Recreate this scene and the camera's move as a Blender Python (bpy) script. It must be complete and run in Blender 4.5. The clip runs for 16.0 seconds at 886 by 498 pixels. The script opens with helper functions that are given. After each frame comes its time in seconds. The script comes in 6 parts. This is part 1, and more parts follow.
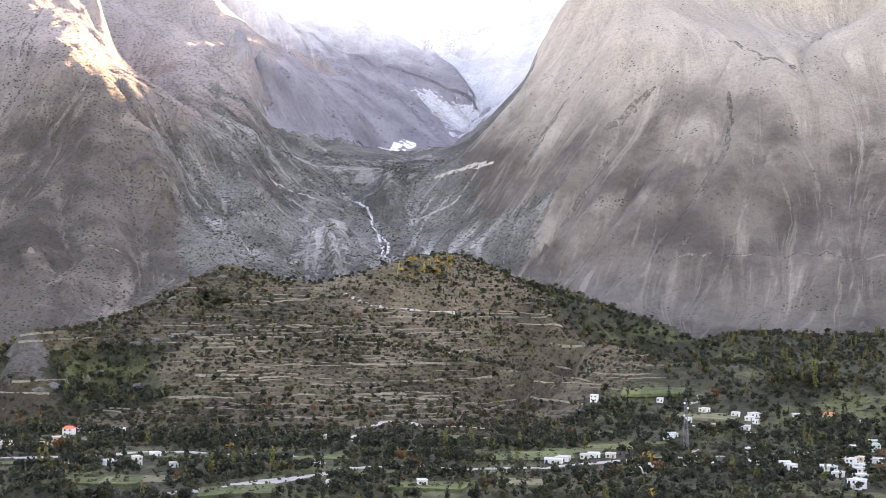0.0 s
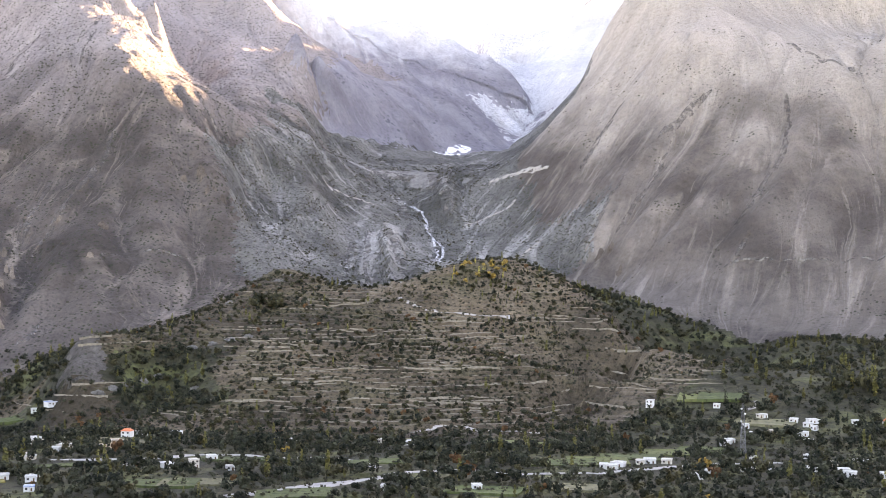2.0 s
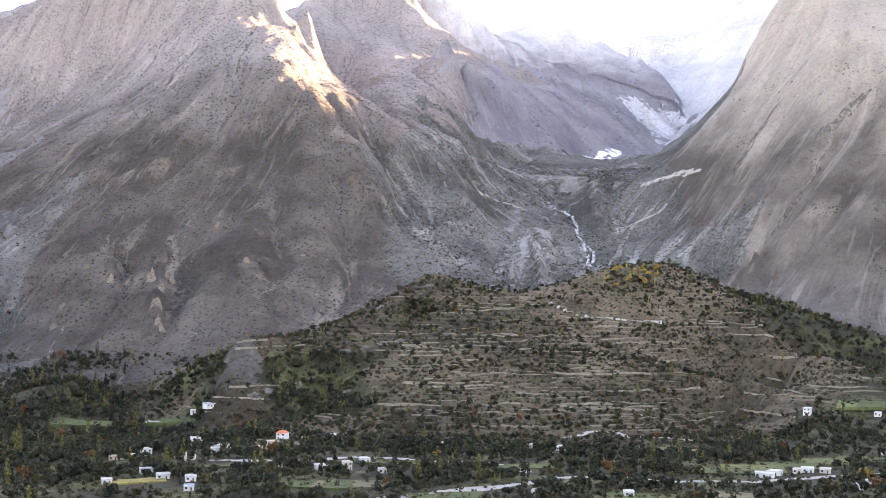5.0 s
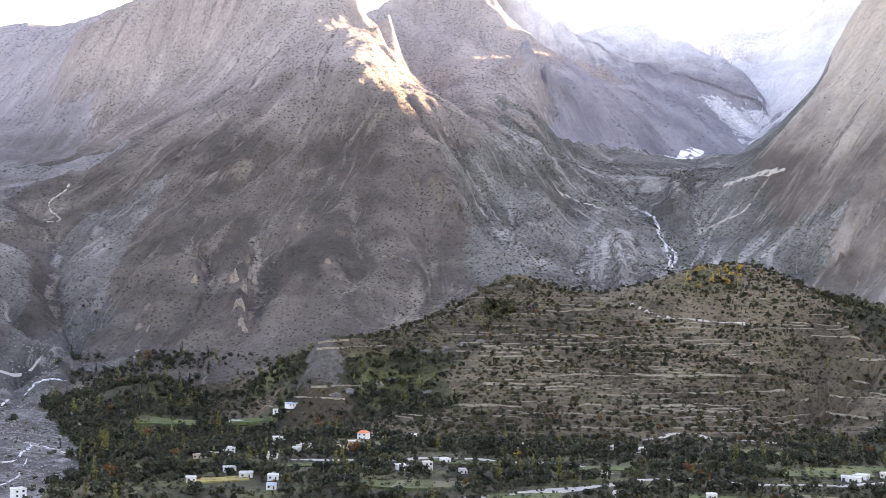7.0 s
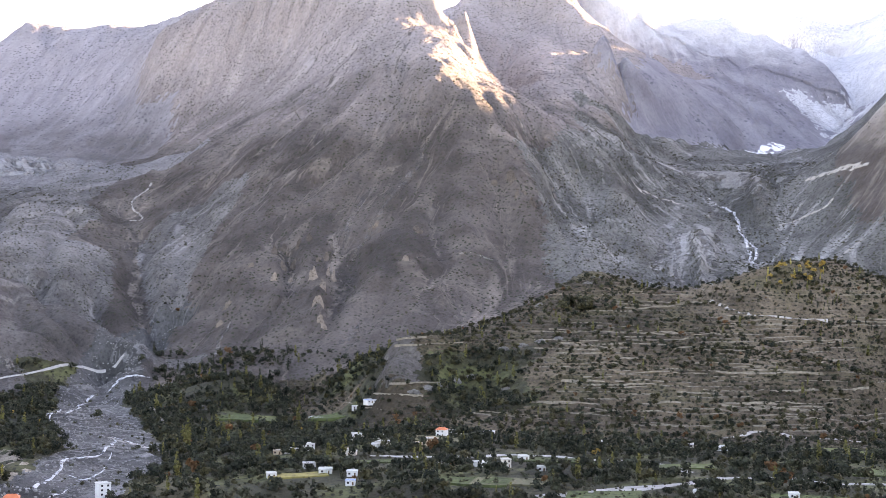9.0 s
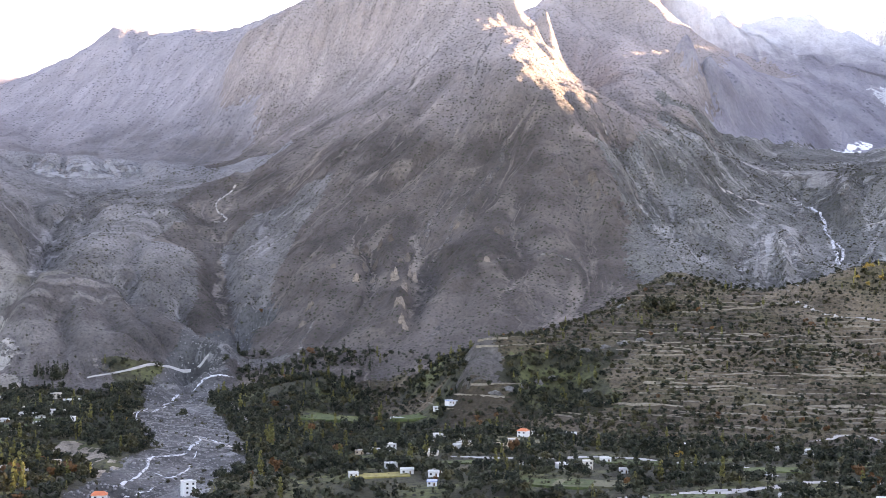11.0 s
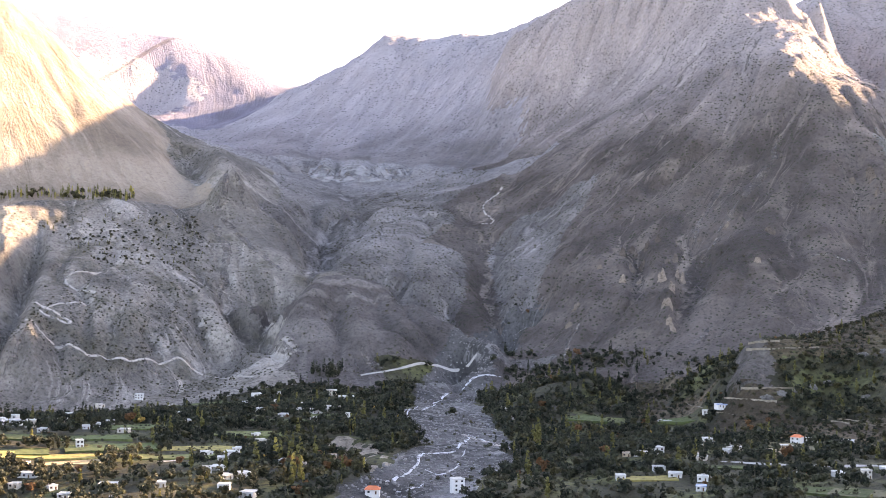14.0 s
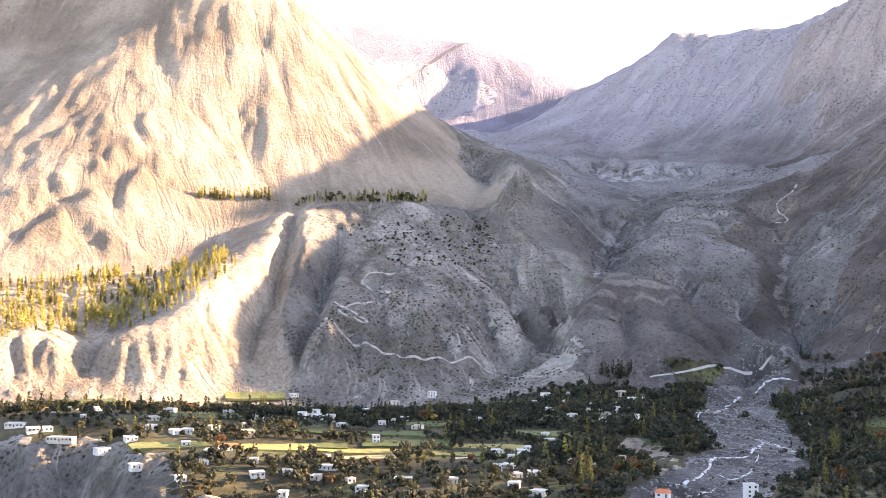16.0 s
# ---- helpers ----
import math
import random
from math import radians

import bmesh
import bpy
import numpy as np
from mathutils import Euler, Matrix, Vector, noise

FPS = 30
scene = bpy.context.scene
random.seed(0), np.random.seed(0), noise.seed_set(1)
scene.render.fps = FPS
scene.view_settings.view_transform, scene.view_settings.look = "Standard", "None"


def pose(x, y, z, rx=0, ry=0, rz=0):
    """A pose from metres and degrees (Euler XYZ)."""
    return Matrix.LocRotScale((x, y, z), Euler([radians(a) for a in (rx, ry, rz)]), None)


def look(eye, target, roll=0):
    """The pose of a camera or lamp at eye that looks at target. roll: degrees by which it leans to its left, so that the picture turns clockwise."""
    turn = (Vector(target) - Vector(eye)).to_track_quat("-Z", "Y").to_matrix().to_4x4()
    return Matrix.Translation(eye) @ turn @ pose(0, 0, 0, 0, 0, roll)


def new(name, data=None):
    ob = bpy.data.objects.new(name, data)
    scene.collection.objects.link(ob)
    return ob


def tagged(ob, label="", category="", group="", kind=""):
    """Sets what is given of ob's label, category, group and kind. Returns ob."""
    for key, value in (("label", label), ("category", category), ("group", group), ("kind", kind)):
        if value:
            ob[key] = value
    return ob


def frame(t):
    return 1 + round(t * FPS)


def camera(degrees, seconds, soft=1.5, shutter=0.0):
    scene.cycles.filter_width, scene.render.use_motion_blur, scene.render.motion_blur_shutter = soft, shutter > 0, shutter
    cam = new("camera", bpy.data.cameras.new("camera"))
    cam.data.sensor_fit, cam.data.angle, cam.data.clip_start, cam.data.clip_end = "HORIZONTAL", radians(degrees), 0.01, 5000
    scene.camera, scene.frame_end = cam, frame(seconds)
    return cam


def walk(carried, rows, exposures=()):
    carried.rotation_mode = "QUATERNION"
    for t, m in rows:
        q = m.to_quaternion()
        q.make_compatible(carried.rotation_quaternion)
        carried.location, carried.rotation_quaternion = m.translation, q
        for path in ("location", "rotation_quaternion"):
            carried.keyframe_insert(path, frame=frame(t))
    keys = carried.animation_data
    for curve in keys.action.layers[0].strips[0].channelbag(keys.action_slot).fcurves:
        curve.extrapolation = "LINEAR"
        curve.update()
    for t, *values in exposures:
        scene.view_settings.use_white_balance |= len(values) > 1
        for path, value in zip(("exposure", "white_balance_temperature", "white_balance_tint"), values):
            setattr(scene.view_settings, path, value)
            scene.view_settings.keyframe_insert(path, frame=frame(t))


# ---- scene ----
LENS, EYE = 36.42, 140.0
cam = camera(LENS, 16.0, soft=0.65)
# seconds, and the turn of a camera that pans from one spot on the near hillside
ROWS = [
    (0, 91.1, -0.3, -0.006),
    (0.5, 91.138, -0.297, 0.223),
    (1, 91.187, -0.299, 0.846),
    (1.5, 91.222, -0.329, 1.565),
    (2, 91.274, -0.347, 2.323),
    (2.5, 91.311, -0.348, 3.121),
    (3, 91.34, -0.305, 4.069),
    (3.5, 91.368, -0.328, 5.067),
    (4, 91.383, -0.315, 6.398),
    (6.5, 91.48, -0.372, 11.304),
    (7, 91.453, -0.354, 12.121),
    (7.5, 91.435, -0.338, 12.933),
    (8, 91.399, -0.279, 13.764),
    (8.5, 91.342, -0.264, 14.592),
    (9, 91.309, -0.225, 15.423),
    (11.5, 91.351, -0.263, 19.864),
    (12, 91.361, -0.26, 20.89),
    (12.5, 91.364, -0.279, 21.974),
    (13, 91.359, -0.278, 24.035),
    (13.5, 91.337, -0.3, 27.161),
    (14, 91.322, -0.322, 30.162),
    (14.5, 91.327, -0.299, 33.22),
    (15, 91.315, -0.31, 36.352),
    (15.5, 91.307, -0.312, 39.414),
    (16, 91.279, -0.33, 42.38),
]
walk(cam, [(t, pose(0, 0, EYE, tilt, lean, turn)) for t, tilt, lean, turn in ROWS], [(0.0, 3.37, 10300, 28), (9.0, 3.22, 9400, 28), (12.5, 3.16, 9000, 28), (16.0, 3.02, 8800, 27)])

# ---- light ----
SUN_AZ, SUN_EL = radians(34), radians(17.5)   # clockwise from +y, above the horizon
world = bpy.data.worlds.new("sky")
scene.world = world
world.use_nodes = True
wn, wl = world.node_tree.nodes, world.node_tree.links
sky = wn.new("ShaderNodeTexSky")
sky.sky_type, sky.sun_disc = "NISHITA", False
sky.sun_elevation, sky.sun_rotation = SUN_EL, SUN_AZ
sky.altitude, sky.air_density, sky.dust_density = 2400, 1.0, 3.0
wl.new(sky.outputs["Color"], wn["Background"].inputs["Color"])
wn["Background"].inputs["Strength"].default_value = 0.15
sun = new("sun", bpy.data.lights.new("sun", "SUN"))
sun.data.energy, sun.data.angle, sun.data.color = 5.0, radians(0.6), (1.0, 0.84, 0.63)
sun.matrix_world = look((math.sin(SUN_AZ) * math.cos(SUN_EL) * 900, math.cos(SUN_AZ) * math.cos(SUN_EL) * 900, math.sin(SUN_EL) * 900), (0, 0, 0))

# ---- noise for the relief ----
rng = np.random.default_rng(7)
LATTICE = rng.random((512, 512))


def value_noise(x, y):
    """Smooth noise from 0 to 1 on arrays, one bump a unit."""
    i, j = np.floor(x).astype(int), np.floor(y).astype(int)
    u, v = x - i, y - j
    u, v = u * u * u * (u * (6 * u - 15) + 10), v * v * v * (v * (6 * v - 15) + 10)
    a, b = LATTICE[i % 512, j % 512], LATTICE[(i + 1) % 512, j % 512]
    c, d = LATTICE[i % 512, (j + 1) % 512], LATTICE[(i + 1) % 512, (j + 1) % 512]
    return (a * (1 - u) + b * u) * (1 - v) + (c * (1 - u) + d * u) * v


def fractal(x, y, octaves=4):
    total, amp, norm = 0.0, 1.0, 0.0
    for k in range(octaves):
        total, norm = total + amp * value_noise(x * 2.03 ** k + 17.3 * k, y * 2.03 ** k + 5.1 * k), norm + amp
        amp *= 0.5
    return total / norm


def ridged(x, y, octaves=3):
    total, amp, norm = 0.0, 1.0, 0.0
    for k in range(octaves):
        n = 1 - np.abs(2 * value_noise(x * 2.1 ** k + 31.7 * k, y * 2.1 ** k + 11.9 * k) - 1)
        total, norm = total + amp * n, norm + amp
        amp *= 0.5
    return total / norm

# ---- materials ----
class Nodes:
    """Short hands for building a node material."""
    def __init__(self, name, rough=0.9, mat=None):
        self.mat = mat or bpy.data.materials.new(name)
        self.mat.use_nodes = True
        self.tree = self.mat.node_tree
        self.bsdf = self.tree.nodes["Principled BSDF"]
        if not mat:
            self.bsdf.inputs["Roughness"].default_value = rough
        self.bsdf.inputs["Specular IOR Level"].default_value = 0.25
        self.where = self.tree.nodes.new("ShaderNodeNewGeometry").outputs["Position"]

    def put(self, socket, value):
        if isinstance(value, bpy.types.NodeSocket):
            self.tree.links.new(value, socket)
        elif isinstance(value, tuple) and len(value) == 3 and socket.type == "RGBA":
            socket.default_value = (*value, 1)
        else:
            socket.default_value = value

    def math(self, how, a, b=0.0, clamp=False):
        n = self.tree.nodes.new("ShaderNodeMath")
        n.operation, n.use_clamp = how, clamp
        self.put(n.inputs[0], a)
        self.put(n.inputs[1], b)
        return n.outputs[0]

    def scaled(self, sx, sy, sz, turn=0.0, base=None):
        n = self.tree.nodes.new("ShaderNodeMapping")
        n.vector_type = "POINT"
        n.inputs["Rotation"].default_value = (0, 0, radians(turn))
        n.inputs["Scale"].default_value = (sx, sy, sz)
        self.put(n.inputs["Vector"], base or self.where)
        return n.outputs[0]

    def noise(self, size, detail=4.0, rough=0.55, stretch=(1, 1, 1), turn=0.0, distort=0.0):
        n = self.tree.nodes.new("ShaderNodeTexNoise")
        n.inputs["Scale"].default_value, n.inputs["Detail"].default_value = 1.0, detail
        n.inputs["Roughness"].default_value, n.inputs["Distortion"].default_value = rough, distort
        self.put(n.inputs["Vector"], self.scaled(stretch[0] / size, stretch[1] / size, stretch[2] / size, turn))
        return n.outputs["Fac"]

    def kept(self, name, out="Vector"):
        """A value that the mesh keeps at its corners."""
        n = self.tree.nodes.new("ShaderNodeAttribute")
        n.attribute_name = name
        return n.outputs[out]

    def runs(self, size, detail=4.0):
        """Noise drawn out down the slope: it varies with the place uphill that the soil came from."""
        both = []
        for name in ("run_a", "run_b"):
            n = self.tree.nodes.new("ShaderNodeTexNoise")
            n.inputs["Scale"].default_value, n.inputs["Detail"].default_value, n.inputs["Roughness"].default_value = 1.0, detail, 0.6
            move = self.tree.nodes.new("ShaderNodeVectorMath")
            move.operation = "MULTIPLY_ADD"
            self.put(move.inputs[0], self.kept(name))
            move.inputs[1].default_value = (1 / size, 1 / size, 0)
            self.put(move.inputs[2], self.scaled(0.04 / size, 0.04 / size, 0.1 / size))
            self.put(n.inputs["Vector"], move.outputs[0])
            both.append(n.outputs["Fac"])
        share = self.axis(2, self.kept("run_a"))
        return self.math("ADD", self.math("MULTIPLY", both[1], share), self.math("MULTIPLY", both[0], self.math("SUBTRACT", 1.0, share)))

    def cells(self, size, feature="F1", out="Distance", stretch=(1, 1, 1), turn=0.0, chance=1.0):
        n = self.tree.nodes.new("ShaderNodeTexVoronoi")
        n.feature = feature
        n.inputs["Scale"].default_value, n.inputs["Randomness"].default_value = 1.0, chance
        self.put(n.inputs["Vector"], self.scaled(stretch[0] / size, stretch[1] / size, stretch[2] / size, turn))
        return n.outputs[out]

    def step(self, value, lo, hi):
        n = self.tree.nodes.new("ShaderNodeMapRange")
        n.interpolation_type = "SMOOTHSTEP"
        self.put(n.inputs["Value"], value)
        n.inputs["From Min"].default_value, n.inputs["From Max"].default_value = lo, hi
        return n.outputs["Result"]

    def mix(self, share, a, b, how="MIX"):
        n = self.tree.nodes.new("ShaderNodeMix")
        n.data_type, n.blend_type = "RGBA", how
        self.put(n.inputs["Factor"], share)
        self.put(n.inputs[6], a)
        self.put(n.inputs[7], b)
        return n.outputs[2]

    def axis(self, which, source=None):
        n = self.tree.nodes.new("ShaderNodeSeparateXYZ")
        self.put(n.inputs[0], source or self.where)
        return n.outputs[which]

    def normal_up(self):
        return self.axis(2, self.tree.nodes.new("ShaderNodeNewGeometry").outputs["Normal"])

    def bump(self, height, deep, strength=1.0):
        n = self.tree.nodes.new("ShaderNodeBump")
        n.inputs["Strength"].default_value, n.inputs["Distance"].default_value = strength, deep
        self.put(n.inputs["Height"], height)
        self.tree.links.new(n.outputs[0], self.bsdf.inputs["Normal"])

    def done(self, colour):
        self.put(self.bsdf.inputs["Base Color"], colour)
        return self.mat


def rock(name, dark, mid, light, shrub=(0.05, 0.055, 0.035), shrubs=0.5, shrub_size=7.0, streak=0.5, snow=None, top=None, deep=5.0, patches=None, coarse=1.0):
    """Mountain rock: mottled stone, pale scree drawn out down the slope, gravel where water runs, shrubs, snow from a
    height on; top mixes in a paler colour with height, for painted haze and sunlight and for pale debris.
    """
    n = Nodes(name)
    broad, fine = n.noise(140, 5, 0.6), n.noise(9, 5, 0.65)
    runs, thin, wide = n.runs(26), n.runs(7.5, 3.0), n.runs(80, 3.0)
    flow = n.kept("flow", "Fac")
    c = n.mix(n.step(broad, 0.36, 0.64), dark, mid)
    c = n.mix(n.math("MULTIPLY", n.step(runs, 0.52, 0.68), streak), c, light)
    c = n.mix(n.math("MULTIPLY", n.step(wide, 0.52, 0.38), 0.5), c, n.mix(1.0, c, (0.6, 0.585, 0.57), "MULTIPLY"))
    c = n.mix(n.math("MULTIPLY", n.step(thin, 0.54, 0.72), streak * 0.8), c, light)
    c = n.mix(n.math("MULTIPLY", n.step(thin, 0.47, 0.3), streak), c, dark)
    gravelly = n.math("MULTIPLY", n.step(flow, 3.6, 4.9), n.step(n.noise(38, 4, 0.6), 0.42, 0.6))
    c = n.mix(n.math("MULTIPLY", gravelly, streak * 1.1), c, light)
    if patches:
        c = n.mix(n.math("MULTIPLY", n.step(n.noise(70, 4, 0.6), 0.5, 0.66), 0.7), c, patches)
    # paler with height: painted haze and sunlight, on the debris its own pale colour
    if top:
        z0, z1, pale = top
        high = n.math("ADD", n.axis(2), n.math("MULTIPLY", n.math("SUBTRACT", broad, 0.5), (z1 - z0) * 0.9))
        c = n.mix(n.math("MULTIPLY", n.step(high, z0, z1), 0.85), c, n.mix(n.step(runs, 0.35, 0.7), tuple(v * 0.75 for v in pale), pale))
    if shrubs:
        spot = n.step(n.cells(shrub_size), 0.34, 0.22)
        bushy = n.math("MULTIPLY", n.step(n.noise(60, 4, 0.6), 0.62 - 0.35 * shrubs, 0.8 - 0.35 * shrubs), n.step(n.normal_up(), 0.35, 0.7))
        c = n.mix(n.math("MULTIPLY", spot, bushy), c, shrub)
    if snow:
        z0, z1 = snow
        high = n.math("ADD", n.axis(2), n.math("MULTIPLY", n.math("SUBTRACT", n.math("ADD", n.math("MULTIPLY", n.noise(60, 6, 0.7, (1, 1, 0.5)), 0.5), n.math("MULTIPLY", runs, 0.5)), 0.5), (z1 - z0) * 2.4))
        c = n.mix(n.math("MULTIPLY", n.step(high, z0, z1), n.step(n.normal_up(), 0.2, 0.55)), c, (0.82, 0.83, 0.86))
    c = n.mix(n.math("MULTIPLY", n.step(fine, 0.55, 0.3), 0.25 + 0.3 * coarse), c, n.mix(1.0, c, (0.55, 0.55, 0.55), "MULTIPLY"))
    # crevice shade put into the colour: bump lows darkened, highs lightened
    shade_grain = n.noise(4.5, 7, 0.75, (1, 1, 0.6))
    c = n.mix(n.math("MULTIPLY", n.step(shade_grain, 0.5, 0.36), 0.7 * coarse), c, n.mix(1.0, c, (0.33, 0.33, 0.35), "MULTIPLY"))
    c = n.mix(n.math("MULTIPLY", n.step(shade_grain, 0.54, 0.68), 0.6 * coarse), c, n.mix(1.0, c, (1.6, 1.57, 1.53), "MULTIPLY"))
    n.bump(n.math("ADD", n.math("MULTIPLY", runs, 1.3), n.math("ADD", n.math("MULTIPLY", thin, 0.6), n.math("ADD", n.math("MULTIPLY", fine, 0.7), n.math("MULTIPLY", shade_grain, 0.45)))), deep * 1.8)
    return n.done(c)


# top paints the haze over the brown mountain's upper slopes
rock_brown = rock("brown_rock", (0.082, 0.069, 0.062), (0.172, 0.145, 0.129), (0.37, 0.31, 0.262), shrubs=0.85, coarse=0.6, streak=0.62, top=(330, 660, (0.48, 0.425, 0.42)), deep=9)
# warm pale top: sunlight on the shelf, and haze, put into the colour
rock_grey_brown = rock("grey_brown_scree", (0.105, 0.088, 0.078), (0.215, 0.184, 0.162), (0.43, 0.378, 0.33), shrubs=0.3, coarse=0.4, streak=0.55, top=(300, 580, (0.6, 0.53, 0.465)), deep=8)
# distance haze painted into three rock colours, paler and bluer than the stone
rock_hazy = rock("hazed_granite", (0.3, 0.29, 0.335), (0.43, 0.415, 0.46), (0.58, 0.56, 0.59), shrub=(0.2, 0.205, 0.24), shrubs=0.5, shrub_size=16, coarse=0.3, streak=0.3, snow=(740, 920), deep=14)
rock_far = rock("hazed_far_rock", (0.17, 0.155, 0.152), (0.26, 0.238, 0.237), (0.4, 0.375, 0.38), shrub=(0.15, 0.15, 0.165), shrubs=0.7, shrub_size=10, coarse=0.3, streak=0.28, top=(340, 640, (0.52, 0.5, 0.545)), deep=14)
rock_snow = rock("hazed_snow_rock", (0.215, 0.21, 0.27), (0.265, 0.26, 0.325), (0.33, 0.325, 0.39), shrubs=0, coarse=0.3, streak=0.25, snow=(980, 1190), deep=12)
ice = rock("glacier_ice", (0.6, 0.61, 0.65), (0.74, 0.745, 0.77), (0.85, 0.85, 0.87), shrubs=0, streak=0.6, deep=8)
# tones lifted to paint in the haze over the moraine
rubble = rock("moraine_rubble", (0.095, 0.094, 0.087), (0.2, 0.195, 0.183), (0.48, 0.47, 0.45), shrubs=1.0, shrub_size=6, streak=0.6, deep=6)
rubble_pale = rock("debris_ice", (0.12, 0.112, 0.106), (0.22, 0.206, 0.196), (0.46, 0.44, 0.425), shrubs=0.75, shrub_size=6, streak=0.5, top=(290, 420, (0.36, 0.35, 0.357)), deep=7)
clay = rock("pale_clay", (0.185, 0.15, 0.115), (0.295, 0.246, 0.193), (0.385, 0.328, 0.265), shrub=(0.13, 0.105, 0.065), shrubs=0.25, coarse=0.4, streak=0.35, deep=3.5)
cliff_clay = rock("pale_cliff_clay", (0.23, 0.188, 0.145), (0.35, 0.295, 0.23), (0.47, 0.41, 0.335), shrub=(0.13, 0.105, 0.065), shrubs=0.3, streak=0.5, deep=4)
silt = rock("grey_silt", (0.155, 0.143, 0.128), (0.31, 0.288, 0.256), (0.58, 0.54, 0.485), shrubs=0.6, shrub_size=6, streak=0.75, deep=9, patches=(0.1, 0.092, 0.066))
scarp_earth = rock("scarp_earth", (0.095, 0.086, 0.077), (0.185, 0.168, 0.15), (0.38, 0.348, 0.312), shrubs=0.6, shrub_size=5, streak=0.7, deep=6)
dark_silt = rock("dark_silt", (0.07, 0.062, 0.058), (0.125, 0.112, 0.104), (0.3, 0.275, 0.255), shrubs=0.5, shrub_size=6, streak=0.45, deep=6)
dry_grass = rock("dry_terraces", (0.055, 0.043, 0.028), (0.128, 0.097, 0.063), (0.28, 0.222, 0.155), shrub=(0.026, 0.025, 0.013), shrubs=0.95, shrub_size=6, streak=0.4, deep=3, patches=(0.09, 0.08, 0.042))
meadow = rock("valley_meadow", (0.026, 0.026, 0.014), (0.056, 0.054, 0.027), (0.17, 0.148, 0.086), shrub=(0.026, 0.028, 0.016), shrubs=0.8, shrub_size=6, streak=0.3, deep=1, patches=(0.11, 0.12, 0.047))
gravel_pale = rock("pale_gravel", (0.2, 0.192, 0.18), (0.33, 0.318, 0.3), (0.5, 0.485, 0.46), shrubs=0.2, shrub_size=5, streak=0.6, deep=4)
gravel = rock("river_gravel", (0.05, 0.05, 0.048), (0.115, 0.113, 0.109), (0.36, 0.356, 0.35), shrubs=0.45, shrub_size=5, streak=0.6, deep=3)

